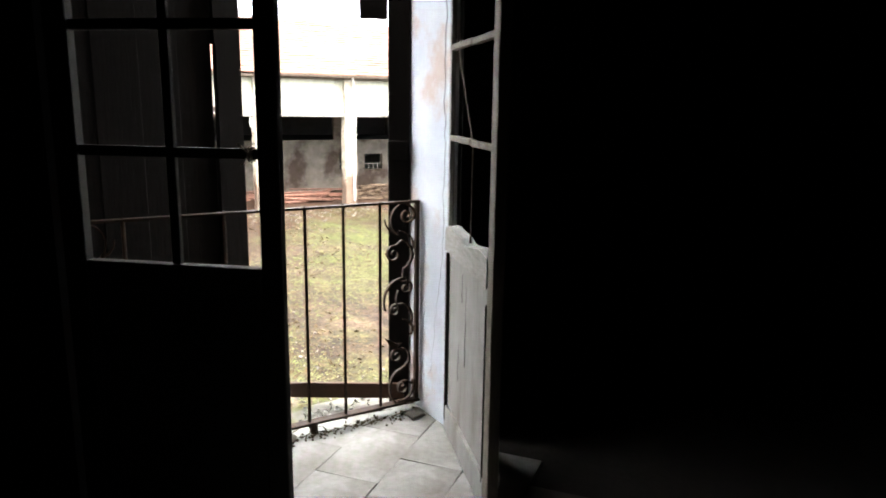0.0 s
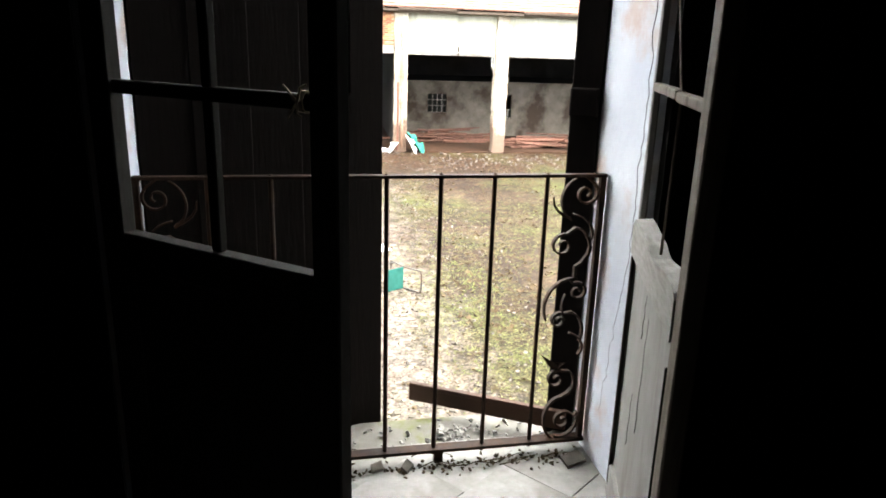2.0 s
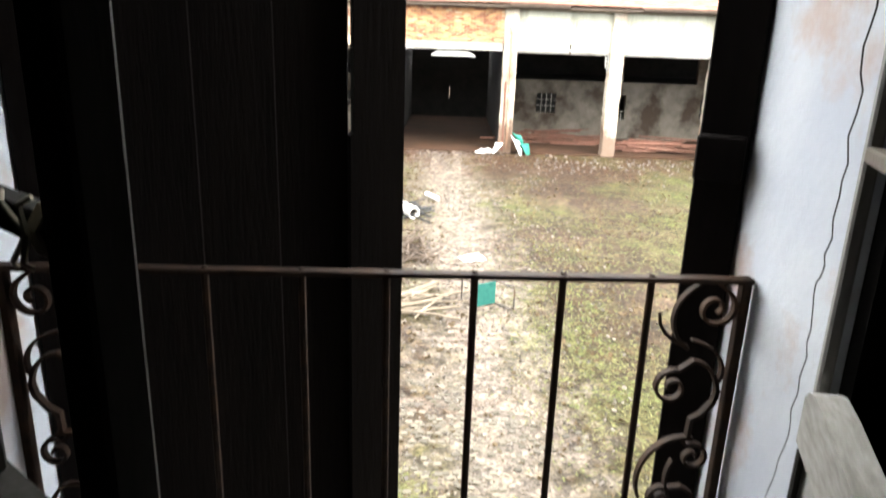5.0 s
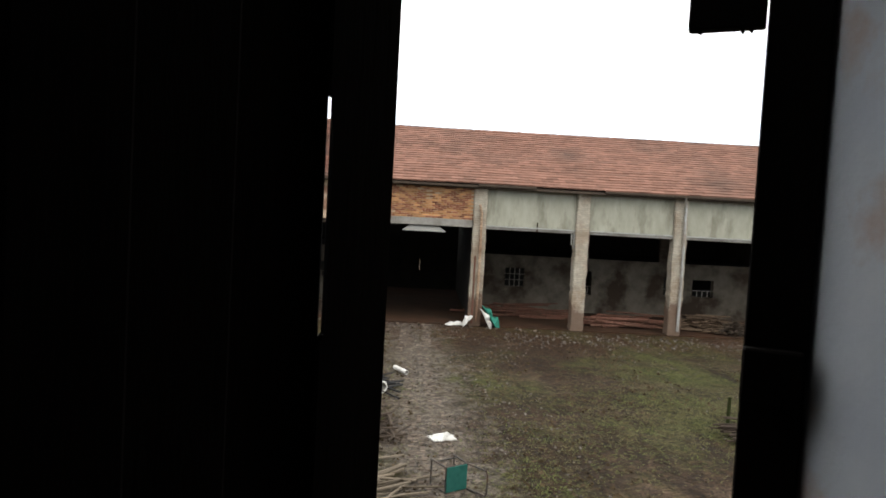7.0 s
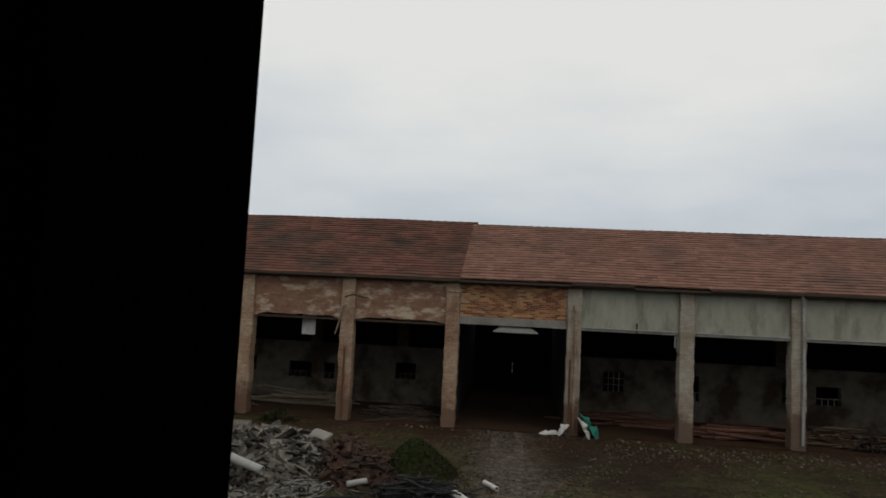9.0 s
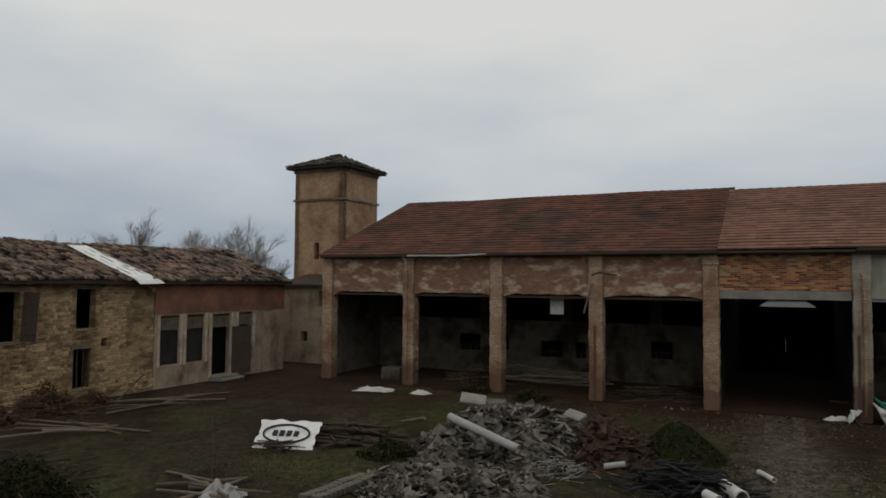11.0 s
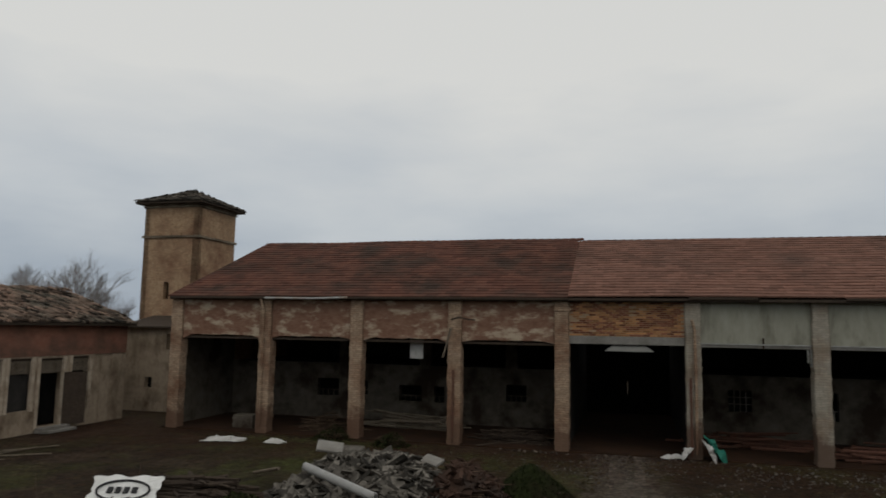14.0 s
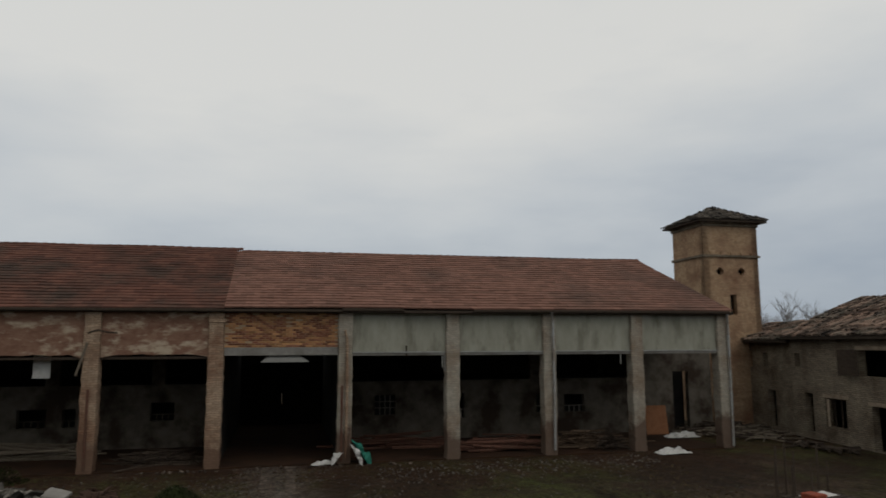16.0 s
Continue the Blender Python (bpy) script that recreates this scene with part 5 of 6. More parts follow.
# local x = +v (towards the barn), local y = -u (away from the yard)
V0 = -22.0
def lv(y):
    """Distance along the left range for a place y in the yard."""
    return y - 28.96 - V0
hA = [(lv(15.55), lv(16.5), 2.41, 4.12), (lv(18.62), lv(19.43), 2.72, 4.2), (lv(14.74), lv(15.52), .75, 1.82), (lv(18.55), lv(19.3), .5, 1.98), (lv(19.7), lv(19.95), 2.0, 2.3), (lv(11.2), lv(12.2), 2.4, 4.1)]
stone_house = side_house("stone_house", "old yellow stone house with open shutters and barrel tiles", HL @ Matrix.Translation((V0, 0, 0)), lv(22.15), 8.0, 4.5, 1.55, M_STONEWALL, hA, 12)
shutter_pair(stone_house, *hA[0], tilt=.05)
grille(stone_house, *hA[2], 4)
grille(stone_house, *hA[3], 3)
for a, b, c, d in hA[:4]:
    part("window_lintel", Shape().box(a - .12, b + .12, -.025, .1, d + .002, d + .1), M_GREYBRICK, stone_house)
    part("window_sill", Shape().box(a - .1, b + .1, -.04, .1, c - .08, c - .002), M_GREYBRICK, stone_house)
# rough stones standing proud of the mortar, in uneven courses
st, z, single = Shape(), .02, 0
while z < 4.3:
    hh = rnd.uniform(.06, .13)
    x = lv(8.0)
    while x < lv(22.05):
        w = rnd.uniform(.1, .36)
        clear = all(x + w < a - .12 or x > b + .12 or z + hh < c - .1 or z > d + .1 for a, b, c, d in hA)
        if clear and noise.noise(Vector((x * .45, z * .6, 7))) > -.25 and rnd.random() < .92:
            o = rnd.uniform(.004, .03)
            m = Matrix.Translation((x + w / 2, 0, z + hh / 2 + rnd.uniform(-.012, .012))) @ Matrix.Rotation(rnd.uniform(-.07, .07), 4, 'Y')
            box = (-w / 2 + .008, w / 2 - .008, -o, .02, -hh / 2 + .007, hh / 2 - .007)
            if single < 300 and lv(19.6) < x < lv(22.05) and z > .4 and w > .14:
                single += 1
                part("stone", Shape().box(*box, b=.01), M_RUBBLESTONE, stone_house, m=m)
            else:
                st.box(*box, m, b=.01)
        x += w
    z += hh
tagged(part("stone_facing", st, M_RUBBLESTONE, stone_house), kind="stuff")
hB0 = lv(22.2)
def rb(y):
    return lv(y) - hB0
hB = [(rb(22.45), rb(23.62), .95, 3.05), (rb(23.88), rb(25.05), .95, 3.05), (rb(25.4), rb(26.7), .2, 3.02), (rb(27.1), rb(28.2), .7, 3.05), (rb(28.75), rb(29.6), .02, 3.1)]
red_house = side_house("red_house", "low red rendered range with slatted openings and a dark doorway", HL @ Matrix.Translation((V0 + hB0, 0, 0)), 8.3, 8.0, 4.5, 1.6, M_PALE, hB, 12)
part("upper_wall", Shape().box(.02, 8.28, -.03, -.003, 3.12, 4.46), M_REDRENDER, red_house, "faded red rendered upper wall")
for a, b, c, d in hB[:4]:
    g = part("slatted_blind", Shape().box(a, b, .08, .12, d - .1, d), M_WOODDARK, red_house, "reed slats over the opening")
    n = int((b - a) / .11)
    for k in range(n):
        x = a + (b - a) * (k + .5) / n
        part("slat", Shape().box(x - .035, x + .035, .085, .115, d - .62, d - .1), M_WOODPALE, g)
    for x0, x1 in ((a - .11, a + .05), (b - .05, b + .11)):
        part("post", Shape().box(x0, x1, -.025, .12, c - .05, d + .04, b=.01), M_POST, red_house, "pale plastered post")
# Solid near-black sheets give the mesh and the unlit inside in one colour.
part("mesh_screen", Shape().box(hB[0][0], hB[0][1], .18, .2, .95, 2.4), M_DARKIN, red_house, "wire mesh screen, unlit inside put in its colour")
part("mesh_screen", Shape().box(hB[1][0], hB[1][1], .18, .2, .95, 2.4), M_DARKIN, red_house, "wire mesh screen, unlit inside put in its colour")
part("door", Shape().box(hB[4][0], hB[4][1], .04, .1, .02, 3.1, b=.01).box(hB[4][0] + .1, hB[4][0] + .16, -.02, .04, .1, 3.0), M_PALE, red_house, "pale closed plank door")
part("open_door", Shape().box(0, .9, -.02, .02, 0, 2.2, b=.004), M_WOODDARK, red_house, "old plank door standing open", m=Matrix.Translation((hB[2][1] - .02, -.05, .2)) @ Matrix.Rotation(radians(-35), 4, 'Z'))
for k, z in enumerate((0, .1)):
    part("step", Shape().box(hB[2][0] - .1 + .05 * k, hB[2][1] + .2 - .05 * k, -.7 + .3 * k, -.01, z, z + .1, b=.015), M_CONCRETE, red_house)
# white corrugated plastic over the torn roof
prof = [(k * .0525, .012 if k % 2 else .0) for k in range(23)]
rows = ((-.55, -.16, .16), (-.38, -.05, .08), (-.1, .01, .0), (1.2, .02, -.03), (2.4, .01, -.02), (3.6, .03, .0))
v, f, Q = [], [], len(prof)
for up in (0, .006):
    v += [(x * (1.12 - .06 * i) + sx, y, z + dz + up) for i, (y, dz, sx) in enumerate(rows) for x, z in prof]
N = Q * len(rows)
for j in range(len(rows) - 1):
    for i in range(Q - 1):
        q = (j * Q + i, j * Q + i + 1, (j + 1) * Q + i + 1, (j + 1) * Q + i)
        f += [q[::-1], tuple(k + N for k in q)]
ring = list(range(Q)) + [j * Q + Q - 1 for j in range(1, len(rows))] + [N - Q + i for i in range(Q - 2, -1, -1)] + [j * Q for j in range(len(rows) - 2, 0, -1)]
f += [(a, b, b + N, a + N) for a, b in zip(ring, ring[1:] + ring[:1])]
sh = Shape().add(v, f)
sheet = thing("roof_sheet", "white slotted plastic sheet laid over old tiles", "roof sheet",
              HL @ Matrix.Translation((lv(20.6) + V0, -.3, 4.72)) @ Matrix.Rotation(radians(20), 4, 'X') @ Matrix.Rotation(radians(4), 4, 'Z'))
part("sheet", sh, M_SHEET, sheet)
# Near-black bars laid on the sheet stand for the dark inside its slots.
for x, y, q in ((.2, .15, .75), (.2, 1.2, .7), (.2, 2.3, .9), (.55, .5, .6), (.55, 1.5, .8), (.62, 2.7, .5), (.88, .1, .6), (.88, 1.0, .7), (.85, 2.1, .8)):
    part("slot", Shape().box(x, x + .05, y, y + q, .021, .034), M_VOID, sheet, "near-black bar laid on for a slot")
# low shed between range and tower
shed = thing("lean_to_shed", "low pale shed with a dark lean-to roof beside the tower", "shed", B @ Matrix.Translation((-24.95, 4.2, 0)))
part("wall", Shape().wall(3.4, 4.3, .3, [(1.3, 1.75, 1.2, 1.75), (2.5, 2.95, 3.2, 4.0)]), M_PALE, shed)
# Near-black sheet added as the shed's unlit inside.
part("inner_wall", Shape().box(.05, 3.35, 1.2, 1.3, 0, 4.2), M_VOID, shed)
part("roof", Shape().add([(-.3, -.35, 4.3), (3.5, -.35, 4.3), (3.5, 2.6, 4.9), (-.3, 2.6, 4.9), (-.3, -.35, 4.38), (3.5, -.35, 4.38), (3.5, 2.6, 4.98), (-.3, 2.6, 4.98)],
                         [(0, 3, 2, 1), (4, 5, 6, 7), (0, 1, 5, 4), (1, 2, 6, 5), (2, 3, 7, 6), (3, 0, 4, 7)]), M_WOODDARK, shed)

# right range: grey brick houses stepping back towards the tower
# local x runs towards the near end; local y runs away from the yard
def rv(y):
    return (29.1 - y) * 1.011 + .0
HR = Matrix.Translation((25.25, 29.1, 0)) @ Matrix.Rotation(radians(-90 - 8.4), 4, 'Z')
hC = [(rv(24.45), rv(22.75), 3.05, 4.15), (rv(26.75), rv(25.4), .7, 1.98), (rv(23.9), rv(22.6), .02, 1.85), (rv(20.6), rv(19.2), 3.0, 4.1), (rv(28.8), rv(28.4), 3.3, 3.95), (rv(28.2), rv(27.6), .3, 2.1)]
house_r = side_house("grey_brick_house", "weathered grey brick house with a low barrel-tiled roof", HR, 15.5, 8.0, 4.72, 1.9, M_GREYBRICK, hC, 12)
shutter_pair(house_r, *hC[0], width=.8)
for a, b, c, d in hC[:3]:
    part("window_surround", Shape().box(a - .14, b + .14, -.03, .1, d + .002, d + .16), M_PALE, house_r)
grille(house_r, *hC[1], 3)
part("window_jamb", Shape().box(hC[1][0] + .06, hC[1][0] + .2, .02, .1, .7, 1.92), M_PALE, house_r)
HF = Matrix.Translation((27.1, 36.6, 0)) @ Matrix.Rotation(radians(-90 - 12), 4, 'Z')
hD = [(1.0, 1.7, 3.2, 4.0), (2.9, 3.5, 3.1, 4.0), (1.2, 2.2, .1, 2.1), (4.6, 5.1, 3.2, 3.9), (4.9, 5.7, .1, 2.0)]
house_f = side_house("far_brick_house", "low grey brick range adjoining the corner tower", HF, 7.5, 6.5, 4.55, 1.0, M_GREYBRICK, hD, 10)
part("balcony_rail", Shape().tube([(.3, -.5, 3.9), (3.2, -.5, 3.85)], .02, .02, 6).tube([(.3, -.5, 3.2), (3.2, -.5, 3.15)], .02, .02, 6), M_IRON, house_f, "thin rusty balcony rail")
part("awning", Shape().box(.4, 2.6, -1.0, .0, 2.15, 2.22), M_WOODDARK, house_f, "sagging dark porch roof")

# stone setts under the window, half sunk in moss and mud; the outer ones joined
setts = thing("cobble_paving", "pale worn stone setts half sunk in mud", "paving", Matrix.Identity(4))
tagged(setts, "pale worn stone setts half sunk in mud", "paving", kind="structure")
alike, rest, count = [], Shape(), 0
for k in range(6):
    q = Shape().box(-.045, .045, -.038, .038, -.03, .0, Matrix.Rotation(rnd.uniform(-.12, .12), 4, 'Z') @ Matrix.Diagonal((rnd.uniform(.85, 1.08), rnd.uniform(.85, 1.1), 1, 1)), b=.01)
    alike.append(q)
protos = [None] * 6
for j in range(52):
    y = 3.15 + j * .088
    for i in range(-16, 26):
        x = i * .103 + (.05 if j % 2 else 0)
        line_row = i in (-1, 0) and y < 7.3
        cover = noise.noise(Vector((x * 1.1, y * .9, 3))) + .35 * noise.noise(Vector((x * 4, y * 4, 1)))
        if not line_row and (cover > .16 - .17 * max(0, y - 5.2) - .22 * max(0, x - .2) or rnd.random() < .34):
            continue
        k = rnd.randrange(6)
        m = Matrix.Translation((x + rnd.uniform(-.02, .02), y + rnd.uniform(-.016, .016), hills(x, y) - .02 + rnd.uniform(-.006, .016) + (.004 if line_row else 0))) @ Euler((rnd.uniform(-.12, .12), rnd.uniform(-.12, .12), rnd.uniform(-.3, .3))).to_matrix().to_4x4()
        if count < 290 and -.75 < x < .55 and 3.9 < y < 6.6:
            count += 1
            if protos[k] is None:
                protos[k] = part("sett", alike[k], M_SETT, setts, m=m)
            else:
                ob = new("sett", protos[k].data)
                ob.parent = setts
                ob.matrix_local = m
        else:
            rest.box(-.045, .045, -.038, .038, -.03, .0, m @ Matrix.Rotation(rnd.uniform(-.12, .12), 4, 'Z'), b=.01)
tagged(part("outer_setts", rest, M_SETT, setts), kind="stuff")


# ---- heaps and loose things in the yard ----
def spot(x, y, rz=0.0, z=0.0):
    return Matrix.Translation((x, y, hills(x, y) - .02 + z)) @ Matrix.Rotation(radians(rz), 4, 'Z')


def heap(name, label, category, cx, cy, rx, ry, h, n, size, mat, flat=.4, peak=(0, 0), seed=1, core=M_RUBBLERED):
    """A heap of broken lumps over a mound."""
    rg = random.Random(seed)
    t = thing(name, label, category, Matrix.Translation((cx, cy, 0)))
    def top(x, y):
        d = math.hypot((x - peak[0] * 0) / rx, y / ry)
        return max(0, h * (1 - d ** 1.35) * (1 + .35 * noise.noise(Vector((x * .9 + cx, y * .9, 4))))) - .03
    v, f, N = [], [], 22
    for j in range(N + 1):
        for i in range(N + 1):
            x, y = rx * (2 * i / N - 1), ry * (2 * j / N - 1)
            v.append((x, y, top(x, y) - .04))
    f = [(j * (N + 1) + i, j * (N + 1) + i + 1, (j + 1) * (N + 1) + i + 1, (j + 1) * (N + 1) + i) for j in range(N) for i in range(N)]
    part("mound", Shape().add(v, f), core, t)
    sh = Shape()
    for k in range(n):
        a, r = rg.uniform(0, 6.283), rg.random() ** .55 * 1.04
        x, y = math.cos(a) * r * rx, math.sin(a) * r * ry
        sh.rock(x, y, max(0, top(x, y)) + .02, size * rg.choice((.5, .7, 1, 1, 1.4, 1.9)), flat, rg)
    for k in range(n // 9):
        a, r = rg.uniform(0, 6.283), rg.random() ** .6 * .9
        x, y = math.cos(a) * r * rx, math.sin(a) * r * ry
        sh.rock(x, y, max(0, top(x, y)) + .06, size * rg.uniform(1.6, 3.0), .16, rg)
    tagged(part("rubble", sh, mat, t), kind="stuff")
    return t, top


heap("rubble_heap", "tall heap of broken grey slates, tiles and rubble", "rubble", -6.4, 18.9, 2.7, 2.5, 1.12, 2400, .105, M_RUBBLE, .25, seed=3, core=M_RUBBLE)
heap("rubble_heap", "low spread of broken grey bricks and mortar", "rubble", -6.5, 14.7, 2.1, 1.9, .5, 1900, .06, M_RUBBLE, .35, seed=4, core=M_RUBBLERED)
heap("brick_heap", "mixed heap of rusty scrap, brick and brushwood", "rubble", -3.9, 19.2, 1.4, 1.7, .95, 620, .09, M_RUBBLERED, .4, seed=5)
# two courses of stacked bricks at the heap foot
for row in range(2):
    for k in range(14):
        sh = Shape().box(-.06, .06, -.125, .125, 0, .13, b=.006)
        x, y = -8.95 + .02 * k + .3 * row, 12.7 + .15 * k
        solo("brick", sh, M_RUBBLE, "loose grey brick stacked at the heap foot", "brick", spot(x, y, 90 + rnd.uniform(-9, 9), .015), "bricks at the heap foot")


def pipe(name, label, p, q, r, mat, hollow=True):
    """A pipe with a wall thickness, from p to q."""
    p, q = Vector(p), Vector(q)
    t = (q - p)
    m = Matrix.Translation(p) @ t.to_track_quat('Z', 'Y').to_matrix().to_4x4()
    L, S = t.length, 18
    v, f = [], []
    for rr, z in ((r, 0), (r, L), (r * .86, L), (r * .86, 0)):
        v += [(rr * math.cos(2 * math.pi * k / S), rr * math.sin(2 * math.pi * k / S), z) for k in range(S)]
    for a in range(4):
        b = (a + 1) % 4
        f += [(a * S + k, a * S + (k + 1) % S, b * S + (k + 1) % S, b * S + k) for k in range(S)]
    sh = Shape().add([m @ Vector(x) for x in v], f)
    c = part("pipe_body", sh, mat, None, smooth=False)
    th = thing(name, label, "pipe")
    c.parent = th
    rim = Shape().tube([m @ Vector((r * 1.02 * math.cos(2 * math.pi * k / S), r * 1.02 * math.sin(2 * math.pi * k / S), L * .985)) for k in range(S + 1)], r * .1, sides=5)
    part("rim", rim, mat, th)
    return th


pipe("concrete_pipe", "long pale concrete pipe lying across the rubble heap", (-7.5, 17.0, 1.12), (-5.5, 16.5, .6), .105, M_PIPEGREY)
pipe("plastic_pipe", "white plastic pipe end sticking from the scrap", (-.95, 16.85, .2), (-.58, 16.2, .16), .15, M_WHITE)
pipe("plastic_pipe", "short white plastic pipe lying on the ground", (-.22, 19.0, .06), (.1, 18.35, .06), .06, M_WHITE)
pipe("plastic_pipe", "white pipe stub among black scrap", (-1.28, 15.95, .22), (-1.02, 15.7, .18), .11, M_WHITE)
pipe("plastic_pipe", "pale pipe lying in the scrap heap", (-3.55, 16.95, .3), (-3.1, 17.15, .36), .07, M_PIPEGREY)


def sticks(name, label, category, cx, cy, rx, ry, h, n, ln, r, mat, rz=0.0, spread=.3, seed=1, kind="stuff"):
    """A tangle or stack of poles, laid about one direction."""
    rg = random.Random(seed)
    sh = Shape()
    for k in range(n):
        a = radians(rz) + rg.gauss(0, spread)
        x, y = cx + rg.gauss(0, rx * .5), cy + rg.gauss(0, ry * .5)
        f = math.hypot((x - cx) / rx, (y - cy) / ry)
        z = max(.02, h * rg.random() * max(.1, 1 - f * .8)) + r
        l = ln * rg.uniform(.45, 1.0)
        tz = rg.uniform(-.12, .12) * min(1, z * 3)
        d = Vector((math.cos(a), math.sin(a), tz)) * l / 2
        mid = Vector((x, y, z)) + Vector((rg.uniform(-.04, .04), rg.uniform(-.04, .04), 0)) * ln
        sh.tube([Vector((x, y, z)) - d, mid, Vector((x, y, z)) + d], r * rg.uniform(.6, 1.2), r * rg.uniform(.4, 1), 6)
    return solo(name, sh, mat, label, category, kind=kind)


sticks("scrap_heap", "heap of black plastic, charred laths and pipes", "debris", -1.75, 16.75, 1.15, .85, .75, 170, 1.2, .03, M_BLACKPLAST, 30, .9, 11)
sticks("scrap_heap", "dark tangled scrap beside the drive", "debris", -1.3, 13.4, .9, 1.4, .4, 90, 1.3, .03, M_WOODDARK, 60, .7, 12)
sticks("lath_pile", "pale split laths lying in the mud", "timber", -.7, 10.2, .7, .8, .22, 28, 1.5, .028, M_WOODPALE, 25, .35, 13)
sticks("brush_heap", "dry tangled brushwood thrown on the heap", "brushwood", -4.0, 19.3, 1.5, 1.5, 1.15, 240, 1.1, .012, M_TWIG, 0, 1.5, 14)
sticks("wire_tangle", "pale tangled wire and roots in the rubble", "debris", -4.6, 16.9, .9, .7, .45, 60, .9, .005, M_PIPEGREY, 0, 1.6, 15)
sticks("pole_stack", "stack of reddish poles against the barn wall", "poles", 6.0, 31.0, 1.7, .8, .55, 46, 3.4, .055, M_POLE, -8, .18, 16)
sticks("pole_stack", "stack of red beams on low bearers", "poles", 9.6, 28.6, 1.2, .5, .62, 34, 2.6, .06, M_POLE, -3, .07, 17)
sticks("pole_stack", "loose reddish poles inside the open bay", "poles", 11.0, 30.2, 1.3, .6, .45, 26, 3.0, .05, M_POLE, -8, .25, 18)
sticks("branch_heap", "tangled dark branches heaped in the bay", "branches", 13.9, 28.6, 1.5, .7, .9, 130, 2.0, .03, M_TWIG, 10, .6, 19)
sticks("branch_heap", "dark branches with splayed ends beside a pillar", "branches", 14.5, 27.7, .7, .5, .8, 70, 1.3, .035, M_WOODDARK, 70, .7, 20)
sticks("plank_pile", "grey planks stacked along the stable wall", "planks", -8.6, 31.6, 1.9, .5, .8, 26, 3.6, .07, M_WOODPALE, -3, .06, 21)
sticks("brush_heap", "dark brushwood on the barn floor", "brushwood", -3.6, 29.6, 1.5, .8, .6, 120, 1.6, .03, M_WOODDARK, 10, .8, 22)
sticks("brush_heap", "dark brushwood under the open bay", "brushwood", -12.0, 30.4, 1.2, .8, .8, 120, 1.3, .02, M_TWIG, 10, 1.2, 23)
sticks("plank_pile", "long pale planks scattered before the stone house", "planks", -19.2, 15.3, 1.2, 1.0, .12, 7, 3.6, .035, M_WOODPALE, 20, .25, 24)
sticks("plank_pile", "thin poles along the foot of the range", "planks", -20.6, 20.4, .9, 1.8, .2, 9, 3.6, .03, M_WOODPALE, 62, .25, 25)
sticks("timber_pile", "dark rotten boards heaped in the yard", "timber", -11.0, 17.9, 1.1, .7, .55, 70, 1.8, .06, M_WOODDARK, 12, .45, 26)
sticks("iron_scrap", "rusty bed frame and bars under the sign", "scrap", -12.2, 16.2, .7, .5, .2, 26, 1.3, .02, M_WOODDARK, 35, .8, 27)
sticks("brush_heap", "dark brambles and branches near the window", "brushwood", -15.2, 10.6, 1.7, 1.3, 1.0, 260, 1.4, .02, M_WOODDARK, 0, 1.5, 28)
sticks("timber_pile", "pale boards and sticks lying in the grass", "timber", -11.2, 12.2, 1.0, .5, .4, 8, 2.0, .045, M_WOODPALE, 15, .5, 29)
sticks("timber_pile", "broken boards and rubble before the grey houses", "timber", 23.0, 31.2, 2.0, 2.4, .55, 150, 1.7, .05, M_WOODDARK, 15, .9, 30)
sticks("timber_pile", "pale broken laths before the grey houses", "timber", 22.9, 29.8, 2.0, 2.0, .5, 70, 1.5, .05, M_WOODPALE, 25, .9, 31)
sticks("plank_pile", "old boards at the foot of the grey house", "planks", 22.9, 25.0, .8, 1.5, .25, 24, 1.8, .06, M_WOODDARK, 75, .5, 32)
sticks("pipe_stack", "stack of thin rusty steel pipes in the grass", "pipes", 8.2, 13.5, .9, .5, .55, 60, 2.2, .028, M_WOODDARK, 2, .06, 33)
sticks("bramble", "brown dead brambles along the stone house foot", "brambles", -22.0, 16.6, .8, 1.8, 1.0, 420, .9, .012, M_TWIG, 80, 1.4, 34)
sticks("bramble", "brown dead brambles beside the stone house", "brambles", -21.6, 13.2, .9, 1.8, 1.5, 420, 1.0, .013, M_TWIG, 80, 1.4, 35)
for k, (x, y, h) in enumerate(((-11.6, 12.9, 1.5), (-10.5, 13.2, 1.0), (-13.2, 18.6, .8))):
    solo("weed_stalk", Shape().tube([(x, y, 0), (x + .03, y, h * .5), (x - .02, y, h)], .012, .004, 5), M_TWIG, "thin dry weed stalk standing in the yard", "weed", group="weed stalks")
# grown-over mound
mo, mtop = heap("mossy_mound", "rounded mound overgrown with green weeds", "mound", -2.1, 20.0, 1.2, 1.25, .92, 8, .03, M_RUBBLERED, .4, seed=8, core=M_MOSS)
sh = Shape()
rg = random.Random(5)
for k in range(5200):
    a, r = rg.uniform(0, 6.283), rg.random() ** .5
    x, y = math.cos(a) * r * 1.17, math.sin(a) * r * 1.2
    z = max(0, mtop(x, y)) - .03
    b, l = rg.uniform(0, 6.3), rg.uniform(.02, .09)
    dx, dy = math.cos(b), math.sin(b)
    sh.add([(x - dy * .011, y + dx * .011, z), (x + dy * .011, y - dx * .011, z), (x + dx * l * 1.3, y + dy * l * 1.3, z + l)], [(0, 1, 2)])
tagged(part("weed_cover", sh, M_MOSS, mo), kind="stuff")


